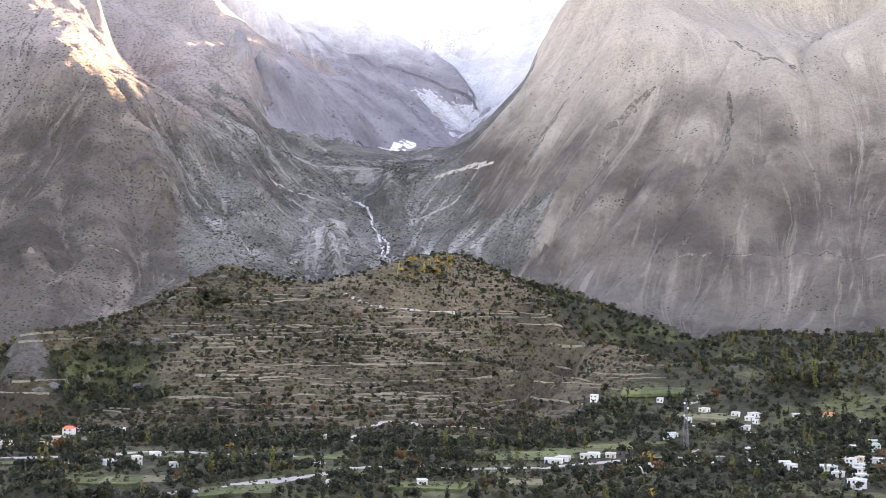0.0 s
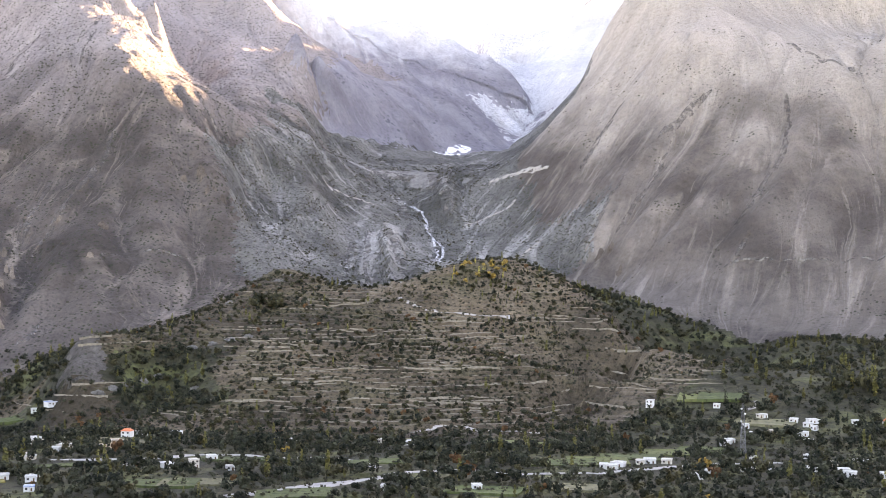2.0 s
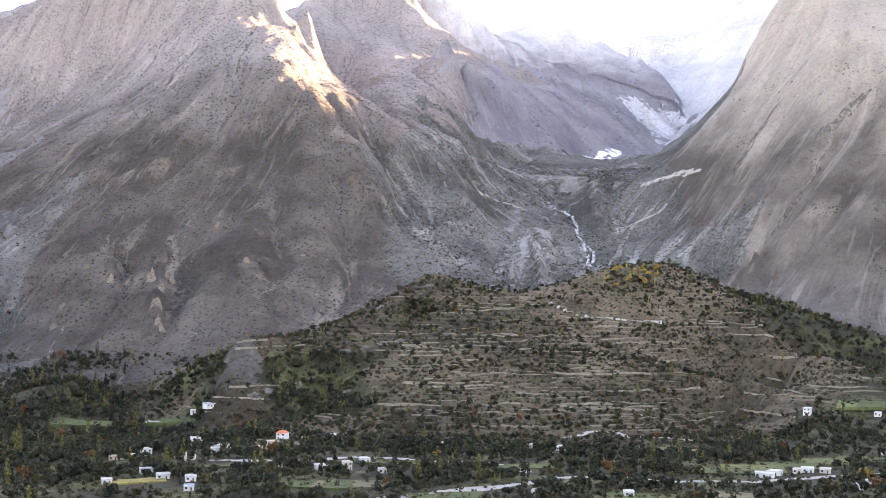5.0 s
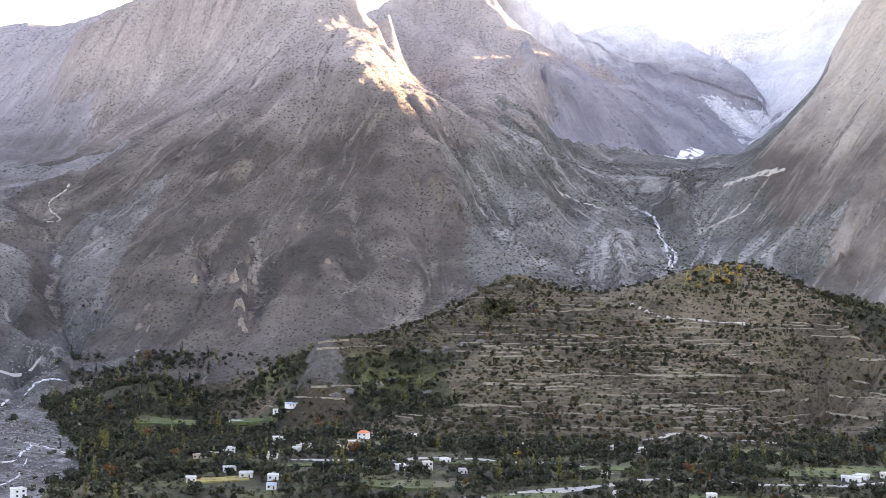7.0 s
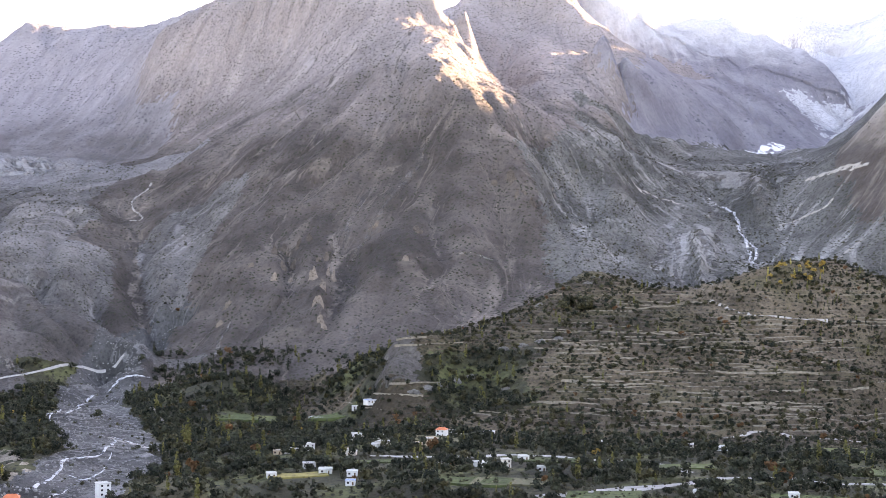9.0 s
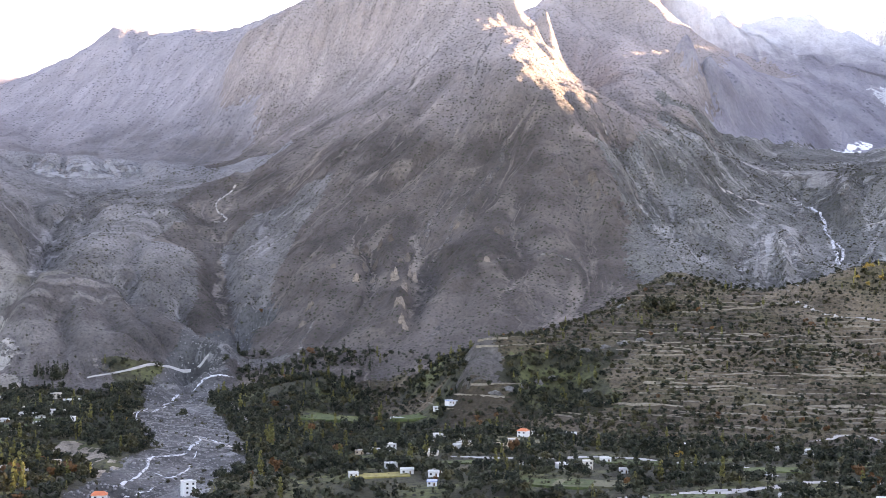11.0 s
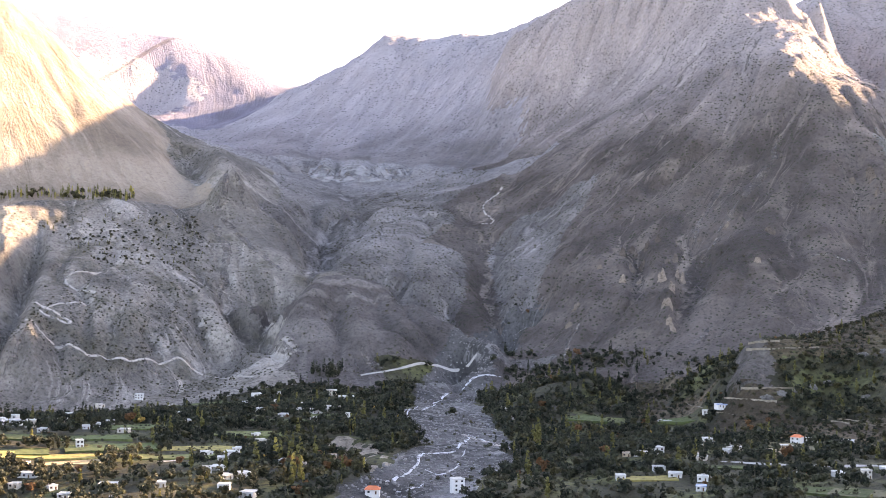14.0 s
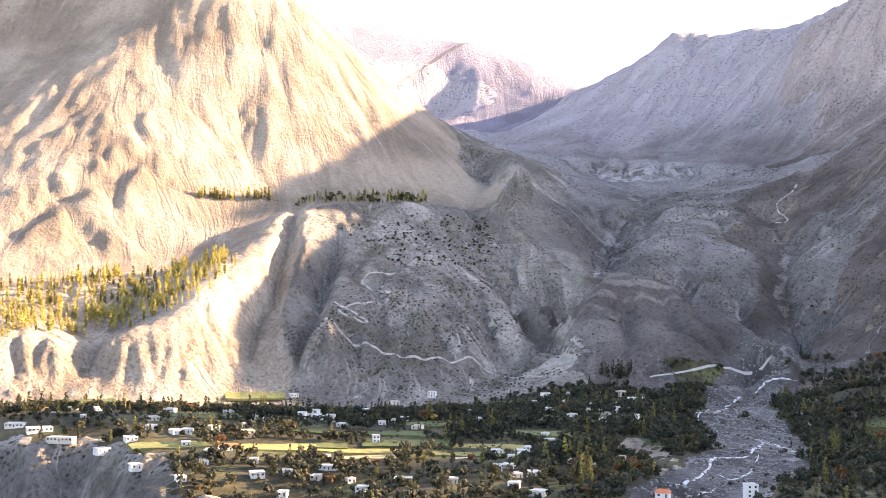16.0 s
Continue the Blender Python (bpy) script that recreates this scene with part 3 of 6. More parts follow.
# ---- ravines and ribs: width, depth (ribs: minus), course ----
RAVINES = [
    (20, 18, [(-1576, 1054), (-1518, 990), (-1468, 945)]),
    (20, 9, [(-1332, 1608), (-1272, 1551), (-1210, 1507), (-1121, 1459), (-1058, 1406)]),
    (26, 10, [(-1351, 1312), (-1329, 1272), (-1294, 1258), (-1251, 1258)]),
    (26, 10, [(-1299, 1395), (-1249, 1376), (-1195, 1362)]),
    (18, -9, [(-1385, 1274), (-1316, 1227), (-1293, 1216), (-1276, 1210)]),
    (18, -9, [(-1393, 1266), (-1332, 1196), (-1340, 1179)]),
    (20, 8, [(-1338, 1366), (-1435, 1393), (-1496, 1405)]),
    (9, 4, [(-1453, 1062), (-1431, 1038), (-1400, 1007)]),
    (9, 4, [(-1531, 935), (-1513, 917), (-1490, 895)]),
    (9, 4, [(-1460, 1141), (-1427, 1097), (-1382, 1054)]),
    (9, 4, [(-1476, 1026), (-1459, 1001), (-1427, 971)]),
    (9, 4, [(-1551, 899), (-1529, 883), (-1506, 866)]),
    (9, 4, [(-1554, 974), (-1507, 941), (-1475, 917)]),
    (9, 4, [(-1451, 1093), (-1420, 1056), (-1385, 1026)]),
    (34, 14, [(-1110, 1645), (-1075, 1636), (-998, 1547)]),
    (30, -12, [(-1148, 1594), (-1109, 1513), (-1075, 1492)]),
    (24, 10, [(-1126, 1604), (-1098, 1585), (-1043, 1513)]),
    (26, 14, [(-1229, 2095), (-1190, 1930), (-1108, 1781)]),
    (36, 18, [(-1168, 2166), (-1056, 1999), (-963, 1803)]),
    (28, 20, [(-1572, 2190), (-1447, 1990), (-1315, 1833)]),
    (26, 12, [(-1104, 1899), (-1038, 1802), (-922, 1661)]),
    (24, 10, [(-1605, 2347), (-1413, 2123), (-1285, 1948)]),
    (40, 16, [(-204, 2634), (-135, 2487), (-123, 2355), (-102, 2239)]),
    (30, -16, [(-106, 2665), (-92, 2535), (-76, 2450), (-43, 2399)]),
    (30, -14, [(-187, 2416), (-187, 2159), (-195, 1973)]),
    (26, -12, [(-178, 2304), (-158, 2137), (-135, 1751)]),
    (40, 12, [(-298, 2489), (-251, 2305), (-234, 1997)]),
    (22, 10, [(-148, 2405), (-144, 2123), (-130, 1739)]),
    (20, 8, [(-202, 2305), (-194, 2108), (-168, 1792)]),
    (22, 9, [(-27, 2583), (-15, 2477), (-24, 2408)]),
    (24, 10, [(-325, 2249), (-300, 2137), (-279, 1961)]),
    (24, 9, [(47, 2492), (36, 2425), (25, 2338)]),
    (20, -8, [(-287, 2845), (-220, 2838), (-162, 2865)]),
    (46, 26, [(503, 2326), (469, 2252), (402, 2140), (356, 2089), (321, 2036)]),
    (46, 28, [(390, 2348), (314, 2301), (251, 2248), (190, 2195), (151, 2164)]),
    (50, 22, [(589, 2280), (586, 2177), (526, 2036), (489, 1954)]),
    (50, 22, [(681, 2203), (629, 2092), (604, 1949)]),
    (34, 18, [(286, 2473), (217, 2407), (163, 2342), (122, 2226)]),
    (34, 16, [(435, 2326), (374, 2252), (286, 2158), (226, 2105)]),
    (34, 16, [(540, 2273), (503, 2156), (433, 2038)]),
    (34, 16, [(637, 2228), (600, 2114), (553, 1978)]),
    (30, 14, [(230, 2546), (169, 2442), (119, 2348)]),
    (30, -12, [(359, 2341), (272, 2265), (180, 2184)]),
    (30, -12, [(462, 2290), (411, 2171), (348, 2095)]),
    (26, 14, [(-414, 3118), (-385, 3099), (-361, 2773)]),
    (46, 28, [(-526, 2393), (-480, 2312), (-410, 2252), (-336, 2014)]),
    (40, 22, [(-746, 2501), (-740, 2393), (-743, 2221), (-802, 2132), (-838, 2051), (-804, 1841)]),
    (40, 18, [(-974, 2584), (-920, 2412), (-973, 2297)]),
    (32, 22, [(-654, 1921), (-637, 1833), (-616, 1686)]),
    (20, 16, [(-789, 1957), (-760, 1897), (-709, 1762)]),
    (20, 18, [(-721, 1982), (-672, 1842), (-629, 1699)]),
    (16, -12, [(-805, 1948), (-764, 1853)]),
    (16, -14, [(-755, 1965), (-687, 1830), (-639, 1695)]),
    (30, 16, [(-533, 2185), (-495, 2119), (-455, 2019), (-428, 1935)]),
    (34, 16, [(-583, 2120), (-564, 2021), (-550, 1851)]),
    (26, 14, [(-447, 2290), (-416, 2234), (-364, 2040)]),
    (30, -14, [(-472, 2196), (-435, 2090), (-389, 1999)]),
    (26, -12, [(-648, 2209), (-650, 2089), (-666, 1969)]),
    (40, 20, [(-1040, 2374), (-1072, 2273), (-1028, 2096), (-931, 1863)]),
    (34, 18, [(-848, 1840), (-824, 1752), (-801, 1653)]),
    (30, 16, [(-747, 1787), (-738, 1711), (-722, 1639)]),
    (36, 18, [(-841, 2510), (-852, 2381), (-877, 2193)]),
    (36, 16, [(-1255, 2712), (-1255, 2503), (-1159, 2184)]),
    (34, 16, [(-575, 1824), (-573, 1742), (-565, 1650)]),
    (30, -14, [(-836, 2144), (-838, 1980), (-801, 1775)]),
    (30, 14, [(-542, 2007), (-522, 1903), (-507, 1762)]),
    (36, 18, [(-482, 2777), (-417, 2665), (-356, 2485)]),
    (60, 36, [(-1591, 3036), (-1634, 2983), (-1552, 2741)]),
    (60, 30, [(-1385, 2905), (-1443, 2842), (-1467, 2720)]),
    (50, 24, [(-1256, 2878), (-1311, 2811), (-1347, 2709)]),
    (30, 16, [(-2214, 1570), (-2150, 1545), (-2074, 1517)]),
    (34, 14, [(-2123, 1738), (-2060, 1730), (-2013, 1720)]),
    (20, 20, [(-1995, 1649), (-1993, 1593), (-1981, 1532)]),
    (20, 20, [(-1959, 1636), (-1957, 1591), (-1945, 1549)]),
    (18, 20, [(-1947, 1584), (-1898, 1559), (-1830, 1537)]),
    (16, 14, [(-1935, 1627), (-1912, 1588), (-1883, 1558)]),
    (16, 12, [(-2062, 1421), (-2009, 1403), (-1967, 1388)]),
    (14, 10, [(-2064, 1542), (-2021, 1529), (-1973, 1532)]),
    (26, 22, [(-1980, 1443), (-1941, 1300), (-1940, 1202), (-1914, 1117), (-1878, 1058)]),
    (14, 12, [(-1925, 1313), (-1898, 1277), (-1856, 1244)]),
    (14, 10, [(-1919, 1754), (-1852, 1781), (-1757, 1792)]),
    (14, 8, [(-1982, 1737), (-1922, 1742), (-1848, 1733)]),
    (18, 10, [(-2196, 1358), (-2154, 1265), (-2125, 1195)]),
    (16, 10, [(-2147, 1402), (-2111, 1313), (-2097, 1243)]),
    (14, 8, [(-1980, 1856), (-1881, 1839), (-1798, 1819)]),
    (12, 7, [(-1934, 1534), (-1874, 1512), (-1834, 1505)]),
    (12, 7, [(-1953, 1460), (-1897, 1383), (-1879, 1347)]),
    (12, 7, [(-1855, 1682), (-1789, 1665), (-1756, 1648)]),
    (12, 7, [(-1805, 1736), (-1760, 1722), (-1726, 1696)]),
    (26, 18, [(-1904, 1191), (-1840, 1192), (-1782, 1170)]),
    (14, 10, [(-1885, 1199), (-1838, 1160), (-1807, 1131)]),
    (14, 10, [(-1846, 1248), (-1794, 1239), (-1757, 1229)]),
    (20, 34, [(-1761, 1553), (-1609, 1399), (-1555, 1332), (-1508, 1276), (-1468, 1222), (-1413, 1157)]),
    (18, 32, [(-1619, 1522), (-1508, 1395), (-1432, 1309), (-1398, 1266), (-1352, 1209), (-1343, 1183)]),
    (16, -16, [(-1639, 1482), (-1563, 1396), (-1489, 1308), (-1427, 1233), (-1373, 1168)]),
    (26, -24, [(-1502, 1805), (-1525, 1848), (-1561, 1904)]),
    (24, -20, [(-1559, 1905), (-1504, 1873), (-1462, 1868)]),
    (12, 14, [(-1432, 1861), (-1361, 1824), (-1234, 1716)]),
    (10, 10, [(-1453, 1913), (-1367, 1864), (-1295, 1821)]),
    (10, 9, [(-1480, 1975), (-1401, 1936), (-1325, 1880)]),
    (9, 8, [(-1339, 1233), (-1324, 1204), (-1316, 1187)]),
    (9, 8, [(-1326, 1246), (-1310, 1229), (-1296, 1209)]),
    (9, 7, [(-1313, 1260), (-1286, 1245), (-1269, 1228)]),
    (9, 7, [(-1293, 1272), (-1268, 1264), (-1245, 1252)]),
    (12, 8, [(-1340, 1369), (-1311, 1356), (-1284, 1340)]),
    (14, 9, [(-1297, 1394), (-1269, 1387), (-1225, 1362)]),
    (12, 8, [(-1291, 1496), (-1239, 1461), (-1210, 1439)]),
    (12, 9, [(-1579, 1598), (-1506, 1475), (-1443, 1367)]),
    (10, 7, [(-1499, 1583), (-1441, 1472), (-1410, 1393)]),
    (10, 8, [(-1446, 1647), (-1371, 1602), (-1312, 1573)]),
    (6, 4, [(-1550, 907), (-1529, 896), (-1507, 886)]),
    (6, 4, [(-1533, 936), (-1513, 923), (-1491, 912)]),
    (6, 4, [(-1486, 1019), (-1458, 1007), (-1425, 991)]),
    (6, 4, [(-1476, 1045), (-1444, 1027), (-1406, 1007)]),
    (6, 4, [(-1460, 1076), (-1428, 1059), (-1392, 1037)]),
    (7, 5, [(-1462, 1114), (-1423, 1096), (-1385, 1076)]),
    (7, 5, [(-1476, 1164), (-1434, 1140), (-1386, 1114)]),
    (14, 12, [(-642, 2265), (-662, 2196), (-671, 2162), (-681, 2071)]),
    (14, 10, [(-743, 2322), (-745, 2233), (-773, 2166)]),
    (16, 12, [(-817, 2348), (-852, 2265), (-894, 2210)]),
    (12, 10, [(-470, 2153), (-436, 2105), (-393, 2047)]),
    (12, 10, [(-450, 2219), (-398, 2143), (-348, 2043)]),
    (12, -10, [(-484, 2150), (-452, 2090), (-426, 2015)]),
    (14, 12, [(-533, 2237), (-503, 2171), (-466, 2111)]),
    (10, 16, [(-777, 1959), (-760, 1882), (-730, 1830)]),
    (10, 18, [(-748, 1945), (-698, 1849), (-654, 1744)]),
    (10, 14, [(-803, 1943), (-761, 1863), (-718, 1789)]),
    (10, -10, [(-763, 1959), (-733, 1887), (-703, 1828)]),
    (12, -12, [(-699, 1887), (-662, 1766), (-634, 1680)]),
    (12, 10, [(-620, 1889), (-566, 1824), (-504, 1755)]),
    (14, 12, [(-656, 1997), (-672, 1935), (-635, 1808)]),
    (12, 9, [(-844, 1951), (-819, 1831), (-803, 1740)]),
    (14, 10, [(-989, 2163), (-969, 2013), (-937, 1888)]),
    (12, 9, [(-896, 1901), (-890, 1831), (-836, 1670)]),
    (14, -12, [(-107, 2682), (-107, 2556), (-87, 2460)]),
    (12, 8, [(-71, 2617), (-57, 2503), (-25, 2426)]),
    (10, 7, [(-236, 2300), (-208, 2122), (-185, 1973)]),
    (10, 7, [(-198, 2370), (-167, 2168), (-121, 1768)]),
    (10, 7, [(-218, 2368), (-189, 2160), (-143, 1760)]),
    (9, 6, [(-173, 2366), (-143, 2151), (-111, 1738)]),
    (10, -7, [(-207, 2351), (-177, 2149), (-130, 1737)]),
    (12, 9, [(-299, 2498), (-253, 2371), (-218, 2320)]),
    # hollows dug behind three crests to set them off in the camera's view
    (55, 38, [(-1257, 1635), (-1218, 1676), (-1177, 1705), (-1127, 1738), (-1066, 1753), (-969, 1714)]),
    (45, 40, [(-1532, 1836), (-1580, 1929), (-1566, 1940), (-1511, 1931), (-1458, 1921)]),
    (60, 30, [(-379, 2911), (-306, 2972), (-247, 3184), (-147, 3344), (-21, 3348), (115, 3036)]),
    (32, 42, [(-1478, 2109), (-1393, 1964), (-1290, 1802)]),
    (14, 16, [(-1431, 1951), (-1345, 1858), (-1242, 1733)]),
    (26, 24, [(-1077, 1978), (-971, 1837), (-910, 1740), (-856, 1654)]),
    (22, 18, [(-1136, 1839), (-1100, 1749), (-1023, 1649), (-957, 1611)]),
    (20, 16, [(-1369, 1658), (-1311, 1605), (-1264, 1542), (-1200, 1524), (-1069, 1436)]),
    (14, -12, [(-1244, 1559), (-1195, 1551), (-1076, 1446)]),
    (16, 9, [(-1129, 1585), (-1072, 1545), (-1015, 1504)]),
    (14, 8, [(-1166, 1566), (-1113, 1508), (-1061, 1457)]),
    (14, 8, [(-1065, 1621), (-990, 1577), (-950, 1587)]),
]
# end of ravines


def spread(line, step):
    """Points along a line, not further apart than step."""
    out = []
    for a, b in zip(line, line[1:]):
        a, b = np.array(a, float), np.array(b, float)
        n = max(1, int(np.linalg.norm(b - a) / step))
        out += [a + (b - a) * k / n for k in range(n)]
    return out + [np.array(line[-1], float)]


# one height function that passes through all the lines and creases along them
NAMES = list(FORMS)
KNOTS, OWNER, TAKEN = [], [], {}
for k, name in enumerate(NAMES):
    for line in FORMS[name]:
        for p in spread(line, {"ground": 250}.get(name, 70 if line[0][1] > 2700 else 35)):
            i, j = int(p[0] // 10), int(p[1] // 10)
            if all((q[0] - p[0]) ** 2 + (q[1] - p[1]) ** 2 > 100 for a in (-1, 0, 1) for b in (-1, 0, 1) for q in TAKEN.get((i + a, j + b), ())):
                TAKEN.setdefault((i, j), []).append(p)
                KNOTS.append(p)
                OWNER.append(k)
KNOTS, OWNER = np.array(KNOTS), np.array(OWNER)
SPAN = np.hypot(KNOTS[:, None, 0] - KNOTS[None, :, 0], KNOTS[:, None, 1] - KNOTS[None, :, 1])
PULL = np.linalg.solve(np.block([[SPAN, np.ones((len(KNOTS), 1))], [np.ones((1, len(KNOTS))), np.zeros((1, 1))]]), np.r_[KNOTS[:, 2], 0])


def gullies(angle, wide, deep, grain=3.0, steps=0.0, top=None):
    """Relief of ribs and gullies; angle is the way across them (or they fan out from top), steps the height of terraces."""
    c, s = math.cos(radians(angle)), math.sin(radians(angle))
    def relief(x, y, z):
        if top:
            u, v = np.arctan2(x - top[0], y - top[1]) * 650, np.hypot(x - top[0], y - top[1])
        else:
            u, v = x * c + y * s, -x * s + y * c
        w = u + wide * (fractal(x / (wide * 2.5), y / (wide * 2.5), 3) - 0.5) * 1.9
        out = deep * (ridged(w / wide, v / (wide * 6), 4) - 0.62) + grain * ((fractal(x / 24, y / 24, 4) - 0.5) * 2 + 0.5 * (fractal(x / 8, y / 8, 2) - 0.5))
        if steps:
            q = (z + 5 * fractal(x / 60, y / 60, 2)) / steps
            out = out + steps * (np.clip((q - np.floor(q) - 0.5) * 4, -0.5, 0.5) + 0.5 - (q - np.floor(q)))
        return out
    return relief


WEST_TOP, MIDDLE_TOP, EAST_TOP = (-2270, 1970), (-560, 2900), (480, 2950)
RELIEF = {
    "mountain_east": gullies(-10, 75, 9, 7, top=EAST_TOP), "mountain_middle": gullies(0, 34, 11, 9, top=MIDDLE_TOP), "snow_peaks": gullies(0, 90, 20, 12),
    "glacier": gullies(0, 60, 10, 8), "moraine_east": gullies(0, 45, 14, 6), "terraced_hill": gullies(0, 60, 2, 1.5, 4.0),
    "mountain_west": gullies(40, 80, 10, 6, top=WEST_TOP), "terrace_west": gullies(40, 13, 4.5, 2.5), "bluff": gullies(40, 36, 10, 3.5),
    "pinnacle_ridge": gullies(40, 30, 10, 3), "dark_hill": gullies(40, 45, 11, 3), "moraine_west": gullies(30, 45, 12, 6),
    "far_snow_mountain": gullies(40, 110, 9, 5), "far_ridge": gullies(40, 95, 30, 8), "ground": gullies(0, 90, 1, 1.2), "river_bed": gullies(30, 20, 1, 1.2),
    "scarp": gullies(12, 14, 4, 1.5), "gorge_cliff": gullies(40, 22, 12, 3), "river_bank": gullies(30, 14, 4, 1.5), "gravel_fan": gullies(0, 30, 3, 3), "scree_lobe": gullies(0, 18, 6, 3),
}
RIVER, GROUND = NAMES.index("river_bed"), NAMES.index("ground")
CUTS = [(NAMES.index(name), reach) for name, reach in (("scarp", 15), ("gorge_cliff", 27), ("river_bank", 13), ("gravel_fan", 34), ("scree_lobe", 15))]


# the grid over the mountains: its corner, cell and size, and the values on it
WASH_X, WASH_Y, WASH_CELL, WASH_SHAPE = -3060.0, 480.0, 6.0, (735, 580)
WASH = {"cut": None}


def bare_land(x, y):
    """Heights of the creased surface at places of the plan, and the distance to each landform's lines, from the grid where it reaches."""
    if "coarse" in WASH:
        u, v = (x - WASH_X) / 10, (y - WASH_Y) / 10
        grid = WASH["coarse"]
        here = (u >= 0) & (v >= 0) & (u < grid.shape[0] - 1.01) & (v < grid.shape[1] - 1.01)
        if here.any():
            out = np.empty((grid.shape[2], x.size))
            for at in np.array_split(np.flatnonzero(here), here.sum() // 40000 + 1):
                i, j = u[at].astype(int), v[at].astype(int)
                a, b = (u[at] - i)[:, None], (v[at] - j)[:, None]
                out[:, at] = ((grid[i, j] * (1 - a) + grid[i + 1, j] * a) * (1 - b) + (grid[i, j + 1] * (1 - a) + grid[i + 1, j + 1] * a) * b).T
            if not here.all():
                z, near = bare_exact(x[~here], y[~here])
                out[0, ~here], out[1:, ~here] = z, near
            return out[0], out[1:]
    return bare_exact(x, y)


def bare_exact(x, y):
    z, near = np.empty(x.size), np.empty((len(NAMES), x.size))
    first = np.searchsorted(OWNER, np.arange(len(NAMES)))
    for i in range(0, x.size, 4000):
        p = np.stack([x[i:i + 4000], y[i:i + 4000]], 1)
        d = np.maximum((p ** 2).sum(1)[:, None] + (KNOTS[:, :2] ** 2).sum(1)[None] - 2 * p @ KNOTS[:, :2].T, 0) ** 0.5
        z[i:i + 4000] = d @ PULL[:-1] + PULL[-1]
        near[:, i:i + 4000] = np.minimum.reduceat(d, first, axis=1).T
    return z, near


def owners(x, y, near):
    """Which landform owns each place; the distances with the river bed cut to its width."""
    near = near.copy()
    wob = 22 * (fractal(x / 70, y / 70, 3) - 0.5)
    bed = near[RIVER] < 44 + wob
    near[GROUND] -= 30
    near[NAMES.index("moraine_east")] -= 62
    near[RIVER] = np.where(bed, 0, 1e5)
    for k, reach in CUTS:
        near[k] = np.where(near[k] < reach + wob * 0.5, near[k] - 70, 1e5)
    who = np.argmin(near + wob[None] * np.sin(np.arange(len(NAMES)) * 2.4)[:, None], 0)
    who[bed] = RIVER
    return who, near


def carved(x, y):
    """How far the ravines cut into the land, or the ribs stand out of it, at places of the plan."""
    out = np.zeros(x.shape)
    for wide, deep, course in RAVINES:
        p = np.array(course, float)
        lo, hi = p.min(0) - wide * 1.6, p.max(0) + wide * 1.6
        at = np.flatnonzero((x > lo[0]) & (x < hi[0]) & (y > lo[1]) & (y < hi[1]))
        if not at.size:
            continue
        px = x[at] + wide * 0.9 * (fractal(x[at] / (wide * 1.6) + 7, y[at] / (wide * 1.6), 3) - 0.5)
        py = y[at] + wide * 0.9 * (fractal(x[at] / (wide * 1.6), y[at] / (wide * 1.6) + 9, 3) - 0.5)
        best, along, run = np.full(at.size, 1e9), np.zeros(at.size), 0.0
        whole = np.linalg.norm(np.diff(p, axis=0), axis=1).sum()
        for a, b in zip(p, p[1:]):
            d = b - a
            size = max(np.hypot(*d), 1e-6)
            u = np.clip(((px - a[0]) * d[0] + (py - a[1]) * d[1]) / size ** 2, 0, 1)
            far = np.hypot(px - a[0] - u * d[0], py - a[1] - u * d[1])
            along = np.where(far < best, (run + u * size) / whole, along)
            best, run = np.minimum(best, far), run + size
        taper = np.clip(along * 4, 0.15, 1) * np.clip((1 - along) * 5, 0.3, 1)
        out[at] -= deep * taper * np.clip(1 - best / (wide * (0.6 + 0.4 * taper)), 0, 1) ** 1.15
    return out


# ---- running water: what it has cut out and laid down, on a grid over the mountains ----
SOFTNESS = {
    "mountain_east": 1.0, "mountain_middle": 1.0, "snow_peaks": 1.0, "mountain_west": 1.0, "far_ridge": 1.0, "far_snow_mountain": 0.7, "moraine_east": 0.6,
    "moraine_west": 0.7, "bluff": 0.6, "pinnacle_ridge": 0.3, "dark_hill": 0.6, "terrace_west": 0.4, "scree_lobe": 0.4,
}


def washed(x, y, grid):
    """A value of the wash grid at places of the plan, nothing beyond its edge."""
    if grid is None:
        return np.zeros(np.shape(x))
    u, v = (x - WASH_X) / WASH_CELL, (y - WASH_Y) / WASH_CELL
    here = (u > 0) & (v > 0) & (u < WASH_SHAPE[0] - 1.01) & (v < WASH_SHAPE[1] - 1.01)
    u, v = np.where(here, u, 0), np.where(here, v, 0)
    i, j = u.astype(int), v.astype(int)
    u, v = u - i, v - j
    return here * ((grid[i, j] * (1 - u) + grid[i + 1, j] * u) * (1 - v) + (grid[i, j + 1] * (1 - u) + grid[i + 1, j + 1] * u) * v)


def softened(grid, times=1):
    for _ in range(times):
        p = np.pad(grid, 1, mode="edge")
        grid = (p[:-2, 1:-1] + 2 * p[1:-1, 1:-1] + p[2:, 1:-1]) / 4
        p = np.pad(grid, 1, mode="edge")
        grid = (p[1:-1, :-2] + 2 * p[1:-1, 1:-1] + p[1:-1, 2:]) / 4
    return grid


